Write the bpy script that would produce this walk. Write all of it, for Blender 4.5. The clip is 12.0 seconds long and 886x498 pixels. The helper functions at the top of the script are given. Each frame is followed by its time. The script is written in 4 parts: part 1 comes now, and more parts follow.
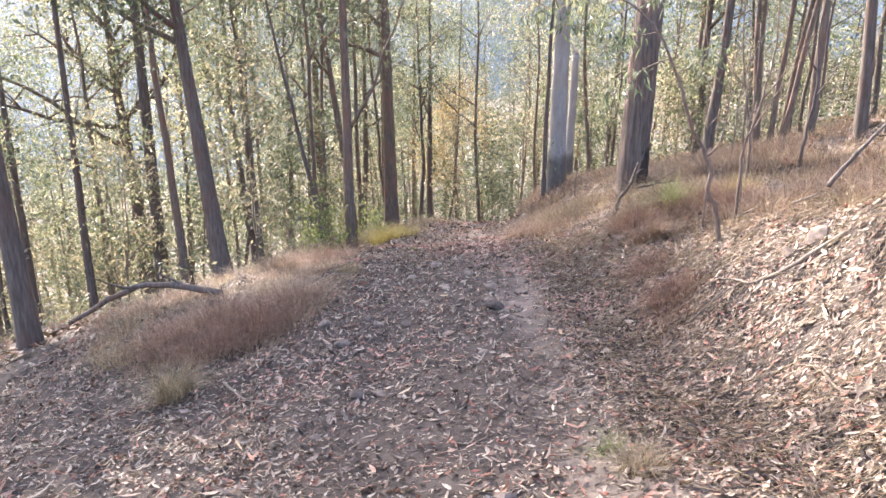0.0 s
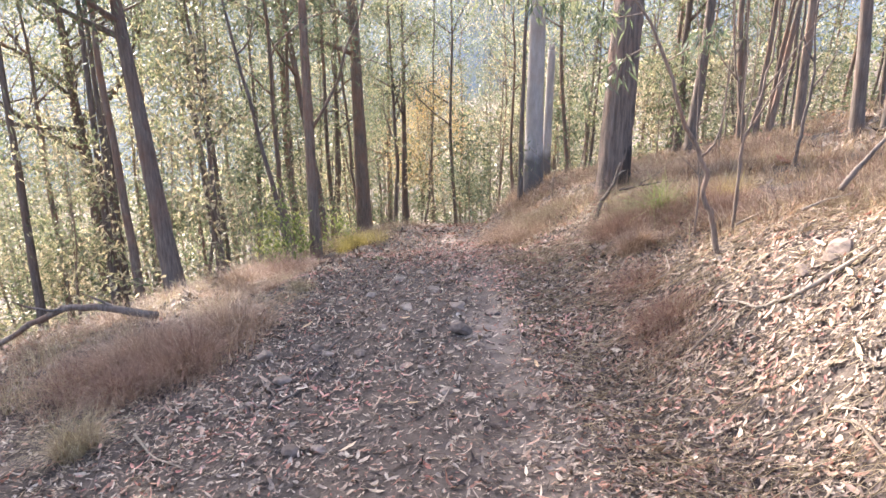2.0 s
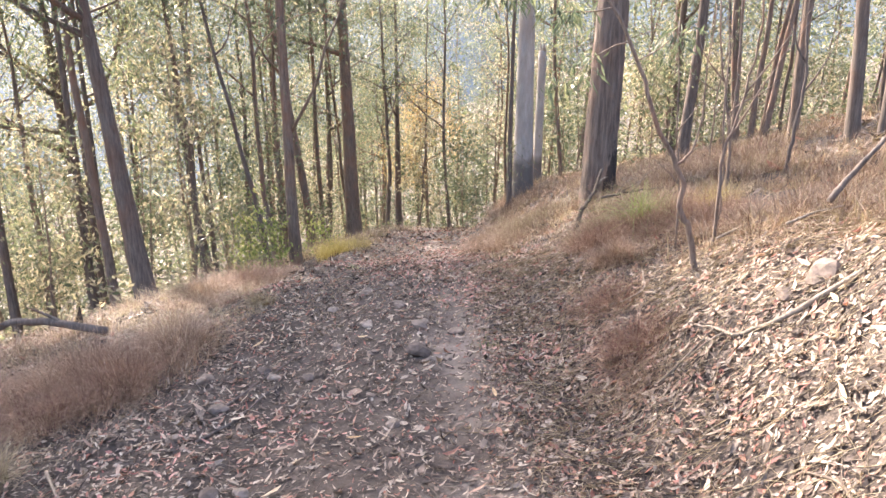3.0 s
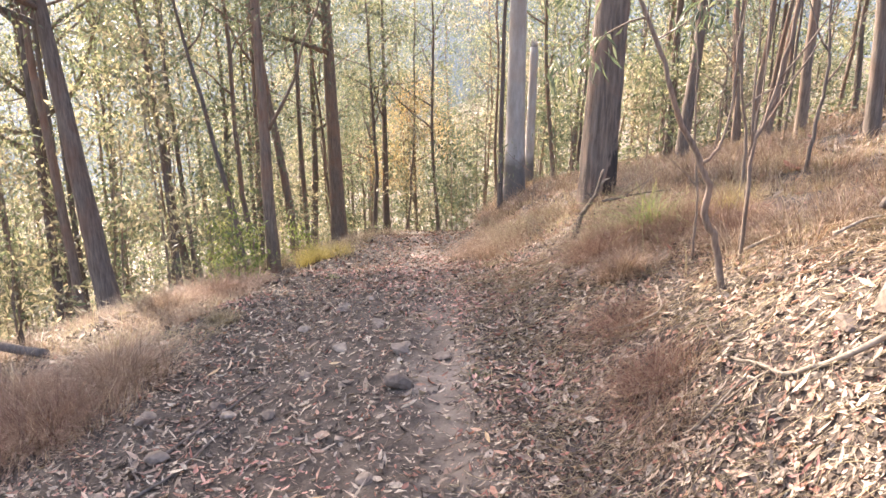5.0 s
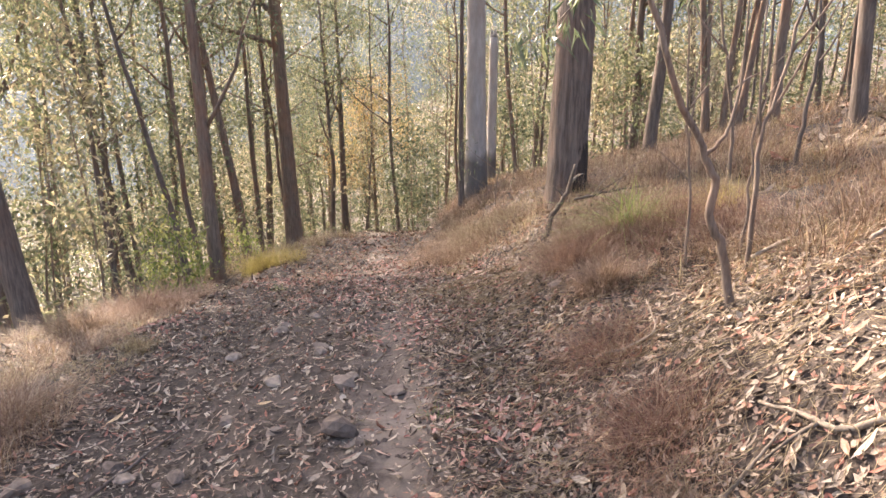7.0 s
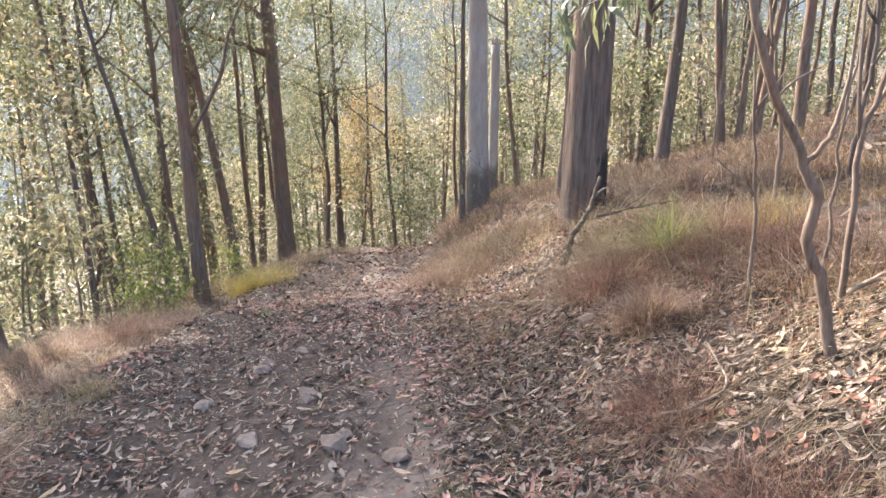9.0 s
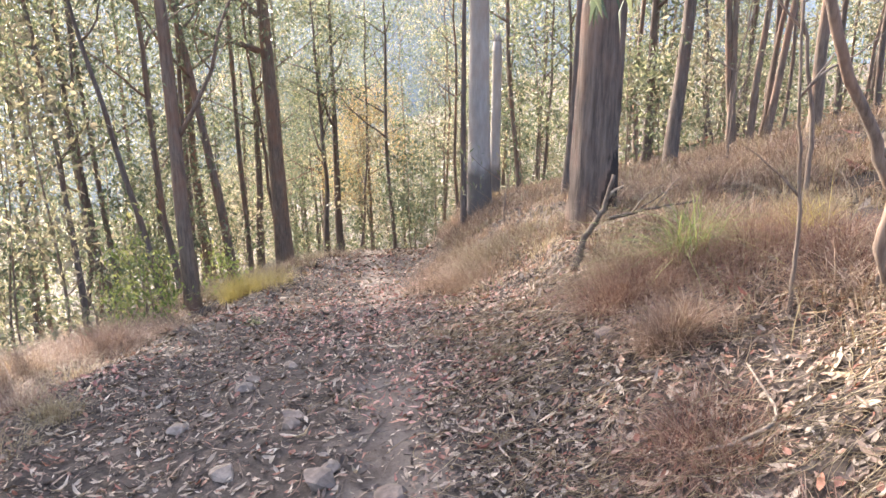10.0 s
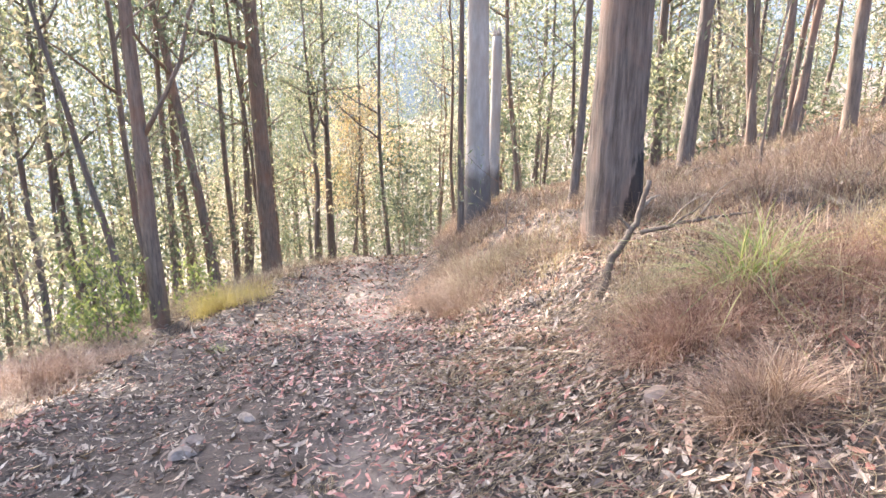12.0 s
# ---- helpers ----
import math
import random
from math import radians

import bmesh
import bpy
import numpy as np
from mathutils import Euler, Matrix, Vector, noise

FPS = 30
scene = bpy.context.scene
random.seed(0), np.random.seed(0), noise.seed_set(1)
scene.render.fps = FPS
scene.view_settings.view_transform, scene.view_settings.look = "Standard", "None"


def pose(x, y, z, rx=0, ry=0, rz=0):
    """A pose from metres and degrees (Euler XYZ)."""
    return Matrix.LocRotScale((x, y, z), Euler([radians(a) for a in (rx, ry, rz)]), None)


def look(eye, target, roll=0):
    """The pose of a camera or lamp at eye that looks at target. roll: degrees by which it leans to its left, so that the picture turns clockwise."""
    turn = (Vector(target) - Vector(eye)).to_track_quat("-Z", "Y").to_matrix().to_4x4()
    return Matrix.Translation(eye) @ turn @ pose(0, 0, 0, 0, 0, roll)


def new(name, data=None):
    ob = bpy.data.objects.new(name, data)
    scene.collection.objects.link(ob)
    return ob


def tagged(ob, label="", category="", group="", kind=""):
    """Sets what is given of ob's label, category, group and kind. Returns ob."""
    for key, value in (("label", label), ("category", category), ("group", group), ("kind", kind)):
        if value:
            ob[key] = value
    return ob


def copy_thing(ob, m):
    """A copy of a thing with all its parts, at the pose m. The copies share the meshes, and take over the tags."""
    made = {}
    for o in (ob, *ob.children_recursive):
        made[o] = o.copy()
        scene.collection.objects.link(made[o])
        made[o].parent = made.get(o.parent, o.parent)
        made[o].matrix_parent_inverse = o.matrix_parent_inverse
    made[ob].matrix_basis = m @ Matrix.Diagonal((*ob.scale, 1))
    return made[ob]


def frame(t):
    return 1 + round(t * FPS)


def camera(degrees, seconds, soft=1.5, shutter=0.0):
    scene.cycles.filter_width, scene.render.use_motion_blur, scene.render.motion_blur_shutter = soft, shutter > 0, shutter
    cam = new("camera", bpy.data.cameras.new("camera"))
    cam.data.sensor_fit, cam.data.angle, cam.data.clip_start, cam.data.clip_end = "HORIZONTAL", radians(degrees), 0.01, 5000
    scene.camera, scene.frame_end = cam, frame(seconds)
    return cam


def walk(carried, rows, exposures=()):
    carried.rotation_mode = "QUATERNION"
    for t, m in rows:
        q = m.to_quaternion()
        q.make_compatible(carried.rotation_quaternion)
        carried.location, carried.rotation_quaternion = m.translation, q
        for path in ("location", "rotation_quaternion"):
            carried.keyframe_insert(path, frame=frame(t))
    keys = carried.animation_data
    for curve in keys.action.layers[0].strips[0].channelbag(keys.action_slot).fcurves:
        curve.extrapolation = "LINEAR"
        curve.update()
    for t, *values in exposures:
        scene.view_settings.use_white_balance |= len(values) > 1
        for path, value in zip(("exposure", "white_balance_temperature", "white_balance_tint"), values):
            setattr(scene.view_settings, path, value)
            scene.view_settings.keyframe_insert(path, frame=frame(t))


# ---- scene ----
cam = camera(66.0, 12.0)
PATH = [
    (0, (-0.01, -0.005, 1.531), (-0.005, 1.923, 0.998), 0.4),
    (0.5, (-0.059, 0.19, 1.471), (-0.046, 2.118, 0.939), 0.5),
    (1, (-0.014, 0.457, 1.397), (0.01, 2.385, 0.864), 0.1),
    (1.5, (0.113, 0.741, 1.411), (0.167, 2.668, 0.876), 0.1),
    (2, (0.205, 0.964, 1.432), (0.267, 2.89, 0.898), 0.0),
    (2.5, (0.433, 1.168, 1.439), (0.49, 3.095, 0.907), -0.1),
    (3, (0.609, 1.457, 1.411), (0.667, 3.385, 0.882), 0.1),
    (3.2, (0.622, 1.562, 1.387), (0.679, 3.489, 0.855), 0.1),
    (4.8, (0.671, 2.216, 1.283), (0.752, 4.145, 0.762), 0.3),
    (5, (0.686, 2.3, 1.274), (0.773, 4.228, 0.75), 0.1),
    (5.5, (0.717, 2.534, 1.224), (0.835, 4.459, 0.695), 0.0),
    (6, (0.743, 2.753, 1.189), (0.879, 4.677, 0.662), -0.0),
    (6.5, (0.75, 2.956, 1.156), (0.933, 4.877, 0.631), -0.3),
    (7, (0.822, 3.215, 1.125), (1.016, 5.134, 0.595), -0.3),
    (7.2, (0.828, 3.29, 1.13), (1.025, 5.209, 0.602), -0.3),
    (8.8, (0.829, 3.976, 1.016), (1.039, 5.902, 0.519), -0.4),
    (9, (0.816, 4.086, 0.994), (1.023, 6.013, 0.5), -0.3),
    (9.5, (0.84, 4.304, 0.907), (1.044, 6.232, 0.414), -0.4),
    (10, (0.868, 4.558, 0.902), (1.073, 6.486, 0.413), -0.4),
    (10.5, (0.858, 4.804, 0.868), (1.069, 6.732, 0.379), -0.3),
    (11, (0.923, 5.085, 0.805), (1.143, 7.011, 0.315), -0.1),
    (11.5, (0.955, 5.401, 0.813), (1.175, 7.328, 0.325), -0.2),
    (12, (0.984, 5.646, 0.758), (1.203, 7.575, 0.278), -0.1),
]
walk(cam, [(t, look(eye, target, roll)) for t, eye, target, roll in PATH],
     [(0, 2.48, 5880, 15.0), (2.5, 2.52, 6130, 15.0), (5.5, 2.58, 6630, 15.5), (6.4, 2.54, 6680, 15.5), (7.0, 2.22, 6780, 16.5), (9.0, 2.31, 6230, 12.5), (9.6, 2.35, 6180, 12.5), (10.1, 2.51, 6130, 13.5), (11.0, 2.43, 6130, 14.5), (11.5, 2.59, 6130, 14.5), (12.0, 2.91, 5980, 13.5)])


# ---- light ----
SUN_AZ, SUN_EL = -36.0, 30.0   # degrees: clockwise from +y, above the horizon
sun_dir = Vector((math.sin(radians(SUN_AZ)) * math.cos(radians(SUN_EL)), math.cos(radians(SUN_AZ)) * math.cos(radians(SUN_EL)), math.sin(radians(SUN_EL))))
world = bpy.data.worlds.new("world")
scene.world = world
world.use_nodes = True
wn = world.node_tree
sky = wn.nodes.new("ShaderNodeTexSky")
sky.sky_type, sky.sun_disc = "NISHITA", False
sky.sun_elevation, sky.sun_rotation = radians(SUN_EL), radians(SUN_AZ)
sky.dust_density, sky.air_density = 5.0, 1.0
wn.links.new(sky.outputs["Color"], wn.nodes["Background"].inputs["Color"])
wn.nodes["Background"].inputs["Strength"].default_value = 0.15
sun = new("sun", bpy.data.lights.new("sun", "SUN"))
sun.data.energy, sun.data.angle, sun.data.color = 4.2, radians(0.6), (1.0, 0.895, 0.755)
sun.matrix_world = look(sun_dir * 60, (0, 0, 0))


# ---- materials ----
def node(nt, kind, **values):
    n = nt.nodes.new(kind)
    for key, value in values.items():
        n.inputs[key.replace("_", " ")].default_value = value
    return n


def ramp(nt, fac, stops):
    n = nt.nodes.new("ShaderNodeValToRGB")
    el = n.color_ramp.elements
    while len(el) < len(stops):
        el.new(0.5)
    for e, (p, c) in zip(el, stops):
        e.position, e.color = p, (*c, 1)
    nt.links.new(fac, n.inputs["Fac"])
    return n.outputs["Color"]


def mixed(nt, fac, a, b, how="MIX"):
    n = nt.nodes.new("ShaderNodeMix")
    n.data_type, n.blend_type = "RGBA", how
    for sock, val in ((n.inputs[0], fac), (n.inputs[6], a), (n.inputs[7], b)):
        if isinstance(val, bpy.types.NodeSocket):
            nt.links.new(val, sock)
        elif isinstance(val, (int, float)):
            sock.default_value = val
        else:
            sock.default_value = (*val, 1)
    return n.outputs[2]


def base_material(name, rough):
    m = bpy.data.materials.new(name)
    m.use_nodes = True
    nt = m.node_tree
    b = nt.nodes["Principled BSDF"]
    b.inputs["Roughness"].default_value = rough
    b.inputs["Specular IOR Level"].default_value = 0.25
    return m, nt, b


def coords(nt, scale=(1, 1, 1), kind="Object"):
    tc = nt.nodes.new("ShaderNodeTexCoord")
    mp = nt.nodes.new("ShaderNodeMapping")
    mp.inputs["Scale"].default_value = scale
    nt.links.new(tc.outputs[kind], mp.inputs["Vector"])
    return mp.outputs["Vector"]


def noise_tex(nt, vec, scale, detail=5.0, rough=0.6):
    n = node(nt, "ShaderNodeTexNoise", Scale=scale, Detail=detail, Roughness=rough)
    if vec is not None:
        nt.links.new(vec, n.inputs["Vector"])
    return n.outputs["Fac"]


def bump(nt, b, height, strength, distance):
    n = node(nt, "ShaderNodeBump", Strength=strength, Distance=distance)
    nt.links.new(height, n.inputs["Height"])
    nt.links.new(n.outputs["Normal"], b.inputs["Normal"])


def soil_material():
    m, nt, b = base_material("track_soil", 0.95)
    v = coords(nt)
    big = noise_tex(nt, v, 0.55, 4)
    mid = noise_tex(nt, v, 5.0, 6, 0.7)
    fine = noise_tex(nt, v, 60.0, 5, 0.7)
    c1 = ramp(nt, mid, [(0.3, (0.085, 0.069, 0.060)), (0.5, (0.165, 0.136, 0.116)), (0.72, (0.25, 0.208, 0.176))])
    c2 = ramp(nt, fine, [(0.3, (0.55, 0.5, 0.47)), (0.7, (1.15, 1.1, 1.05))])
    c = mixed(nt, 1.0, c1, c2, "MULTIPLY")
    c = mixed(nt, 1.0, c, (0.64, 0.635, 0.62), "MULTIPLY")
    sep = nt.nodes.new("ShaderNodeSeparateXYZ")
    nt.links.new(v, sep.inputs[0])
    line = nt.nodes.new("ShaderNodeMath")          # the trodden clay runs along x = 0.9
    line.operation = "MULTIPLY_ADD"
    nt.links.new(mixed(nt, 0.6, big, mid), line.inputs[0])
    line.inputs[1].default_value = 1.7
    nt.links.new(sep.outputs["X"], line.inputs[2])
    half = nt.nodes.new("ShaderNodeMath")
    half.operation = "MULTIPLY"
    half.inputs[1].default_value = 0.3
    nt.links.new(line.outputs[0], half.inputs[0])
    pale = ramp(nt, half.outputs[0], [(0.40, (0, 0, 0)), (0.50, (0.9, 0.9, 0.9)), (0.55, (0.9, 0.9, 0.9)), (0.66, (0, 0, 0))])
    pale = mixed(nt, 1.0, pale, ramp(nt, noise_tex(nt, v, 0.9, 3), [(0.42, (0.15, 0.15, 0.15)), (0.6, (1, 1, 1))]), "MULTIPLY")
    c = mixed(nt, pale, c, mixed(nt, 0.6, c, (0.36, 0.29, 0.235)))
    nt.links.new(c, b.inputs["Base Color"])
    bump(nt, b, mixed(nt, 0.5, mid, fine), 0.8, 0.03)
    return m


def piece_material(name, stops, rough=0.8, grain=30.0, amount=0.35, translucent=0.0, by="island", spec=0.25):
    """A colour picked at random for each island or object, with grain; thin leaves let light through."""
    m, nt, b = base_material(name, rough)
    b.inputs["Specular IOR Level"].default_value = spec
    if by == "island":
        r = nt.nodes.new("ShaderNodeNewGeometry").outputs["Random Per Island"]
    else:
        r = nt.nodes.new("ShaderNodeObjectInfo").outputs["Random"]
    c = ramp(nt, r, stops)
    g = noise_tex(nt, coords(nt), grain, 4, 0.65)
    c = mixed(nt, amount, c, mixed(nt, 1.0, c, ramp(nt, g, [(0.3, (0.3, 0.3, 0.3)), (0.7, (1.6, 1.6, 1.6))]), "MULTIPLY"))
    nt.links.new(c, b.inputs["Base Color"])
    if translucent:
        t = nt.nodes.new("ShaderNodeBsdfTranslucent")
        nt.links.new(mixed(nt, 1.0, c, (1.15, 1.13, 0.85), "MULTIPLY"), t.inputs["Color"])
        mx = nt.nodes.new("ShaderNodeMixShader")
        mx.inputs[0].default_value = translucent
        nt.links.new(b.outputs[0], mx.inputs[1])
        nt.links.new(t.outputs[0], mx.inputs[2])
        nt.links.new(mx.outputs[0], nt.nodes["Material Output"].inputs["Surface"])
    return m


def bark_material(name, dark, light, streak=(14, 14, 1.6), depth=0.02, warm=None, stocking=None, char=False):
    m, nt, b = base_material(name, 0.9)
    v = coords(nt, streak)
    fibre = noise_tex(nt, v, 1.6, 8, 0.7)
    blot = noise_tex(nt, coords(nt, (1, 1, 0.5)), 2.2, 4)
    c = ramp(nt, fibre, [(0.3, dark), (0.52, [(x + y) / 2 for x, y in zip(dark, light)]), (0.72, light)])
    if warm:
        c = mixed(nt, ramp(nt, blot, [(0.48, (0, 0, 0)), (0.66, (1, 1, 1))]), c, mixed(nt, 0.6, c, warm))
    tc = nt.nodes.new("ShaderNodeTexCoord")
    sep = nt.nodes.new("ShaderNodeSeparateXYZ")
    nt.links.new(tc.outputs["Object"], sep.inputs[0])

    def calc(op, a, bb):
        n = nt.nodes.new("ShaderNodeMath")
        n.operation = op
        for sock, val in zip(n.inputs, (a, bb)):
            if isinstance(val, bpy.types.NodeSocket):
                nt.links.new(val, sock)
            else:
                sock.default_value = val
        return n.outputs[0]
    if stocking:                                   # rough dark bark that ends at a ragged line above the base
        h = calc("ADD", sep.outputs["Z"], calc("MULTIPLY", blot, -1.2))
        low = ramp(nt, calc("MULTIPLY", h, 0.2), [(0.06, (1, 1, 1)), (0.13, (0, 0, 0))])
        c = mixed(nt, low, c, mixed(nt, 0.75, c, stocking))
    if char:                                       # an old fire scar with a ragged rim
        side = calc("ADD", calc("ADD", calc("ADD", calc("MULTIPLY", sep.outputs["X"], 2.4), calc("MULTIPLY", sep.outputs["Y"], -1.2)), calc("MULTIPLY", sep.outputs["Z"], -0.5)), calc("MULTIPLY", noise_tex(nt, coords(nt, (4, 4, 0.9)), 1.6, 6), 1.5))
        scar = ramp(nt, calc("MULTIPLY", side, 0.5), [(0.49, (0, 0, 0)), (0.53, (1, 1, 1))])
        c = mixed(nt, scar, c, mixed(nt, 0.8, c, (0.018, 0.016, 0.015)))
    nt.links.new(c, b.inputs["Base Color"])
    bump(nt, b, fibre, 0.9, depth)
    return m


M_SOIL = soil_material()
M_LITTER = piece_material("dry_leaf", [(0.0, (0.042, 0.031, 0.025)), (0.2, (0.11, 0.079, 0.061)), (0.38, (0.195, 0.143, 0.11)), (0.48, (0.275, 0.205, 0.156)), (0.55, (0.30, 0.125, 0.09)), (0.62, (0.35, 0.20, 0.14)), (0.7, (0.31, 0.24, 0.185)), (0.88, (0.39, 0.308, 0.235)), (1.0, (0.53, 0.435, 0.335))], 0.62, 40, 0.5, 0.12, spec=0.2)
M_BIGLEAF = piece_material("large_dry_leaf", [(0.0, (0.24, 0.15, 0.10)), (0.35, (0.40, 0.30, 0.22)), (0.62, (0.36, 0.16, 0.10)), (0.8, (0.54, 0.44, 0.33)), (1.0, (0.48, 0.31, 0.15))], 0.55, 40, 0.5, 0.12, "object", spec=0.35)
M_REDLEAF = piece_material("red_dry_leaf", [(0.0, (0.24, 0.09, 0.07)), (0.5, (0.42, 0.19, 0.15)), (1.0, (0.58, 0.36, 0.28))], 0.55, 40, 0.5, 0.12, spec=0.4)
M_DRY = piece_material("dry_grass", [(0.0, (0.10, 0.062, 0.044)), (0.35, (0.22, 0.137, 0.098)), (0.7, (0.33, 0.225, 0.16)), (1.0, (0.50, 0.385, 0.285))], 0.7, 12, 0.3, 0.3)
M_STRAW = piece_material("straw_grass", [(0.0, (0.16, 0.12, 0.075)), (0.5, (0.29, 0.225, 0.145)), (1.0, (0.43, 0.355, 0.24))], 0.7, 12, 0.3, 0.35)
M_LIME = piece_material("green_grass", [(0.0, (0.11, 0.14, 0.045)), (0.5, (0.21, 0.25, 0.085)), (1.0, (0.40, 0.38, 0.17))], 0.6, 12, 0.3, 0.4)
M_RUST = piece_material("rusty_grass", [(0.0, (0.105, 0.052, 0.037)), (0.4, (0.21, 0.118, 0.085)), (0.8, (0.33, 0.207, 0.15)), (1.0, (0.47, 0.34, 0.25))], 0.7, 12, 0.3, 0.3)
M_GOLD = piece_material("yellow_grass", [(0.0, (0.24, 0.19, 0.06)), (0.5, (0.45, 0.36, 0.12)), (1.0, (0.62, 0.50, 0.21))], 0.6, 12, 0.3, 0.45)
M_STONE = piece_material("stone", [(0.0, (0.12, 0.09, 0.072)), (0.5, (0.20, 0.152, 0.12)), (1.0, (0.27, 0.212, 0.165))], 0.9, 18, 0.6, by="object")
M_STICK = piece_material("dead_wood", [(0.0, (0.09, 0.066, 0.05)), (0.5, (0.19, 0.145, 0.108)), (1.0, (0.31, 0.25, 0.19))], 0.85, 25, 0.6, by="object")
M_BARK_BIG = bark_material("stringy_bark", (0.05, 0.038, 0.03), (0.27, 0.21, 0.172), (13, 13, 0.8), 0.05, (0.32, 0.19, 0.13), char=True)
M_BARK_PALE = bark_material("smooth_pale_bark", (0.27, 0.245, 0.225), (0.46, 0.42, 0.385), (5, 5, 1.2), 0.006, (0.34, 0.27, 0.22), stocking=(0.07, 0.055, 0.048))
M_BARK_DARK = bark_material("dark_bark", (0.065, 0.052, 0.044), (0.22, 0.175, 0.145), (16, 16, 2.0), 0.015, (0.16, 0.09, 0.06))
M_BARK_BROWN = bark_material("brown_bark", (0.085, 0.062, 0.048), (0.27, 0.205, 0.16), (16, 16, 2.0), 0.012, (0.25, 0.13, 0.08))
M_BARK_THIN = bark_material("sapling_bark", (0.09, 0.066, 0.05), (0.30, 0.23, 0.178), (30, 30, 3.0), 0.006, (0.20, 0.11, 0.07))
M_GREEN = piece_material("gum_leaf", [(0.0, (0.055, 0.074, 0.05)), (0.5, (0.11, 0.133, 0.088)), (1.0, (0.21, 0.217, 0.14))], 0.4, 8, 0.2, 0.45, spec=0.5)
M_OLIVE = piece_material("yellow_green_leaf", [(0.0, (0.072, 0.088, 0.058)), (0.5, (0.145, 0.158, 0.105)), (0.85, (0.24, 0.235, 0.162)), (1.0, (0.36, 0.32, 0.23))], 0.45, 8, 0.2, 0.5, spec=0.4)
M_TAN = piece_material("fading_leaf", [(0.0, (0.15, 0.14, 0.105)), (0.5, (0.27, 0.243, 0.183)), (1.0, (0.45, 0.38, 0.30))], 0.5, 8, 0.2, 0.52)
M_ORANGE = piece_material("orange_leaf", [(0.0, (0.24, 0.21, 0.115)), (0.4, (0.38, 0.30, 0.17)), (0.8, (0.47, 0.33, 0.185)), (1.0, (0.45, 0.26, 0.14))], 0.5, 8, 0.2, 0.5)


# ---- shape helpers ----
rng = np.random.default_rng(7)


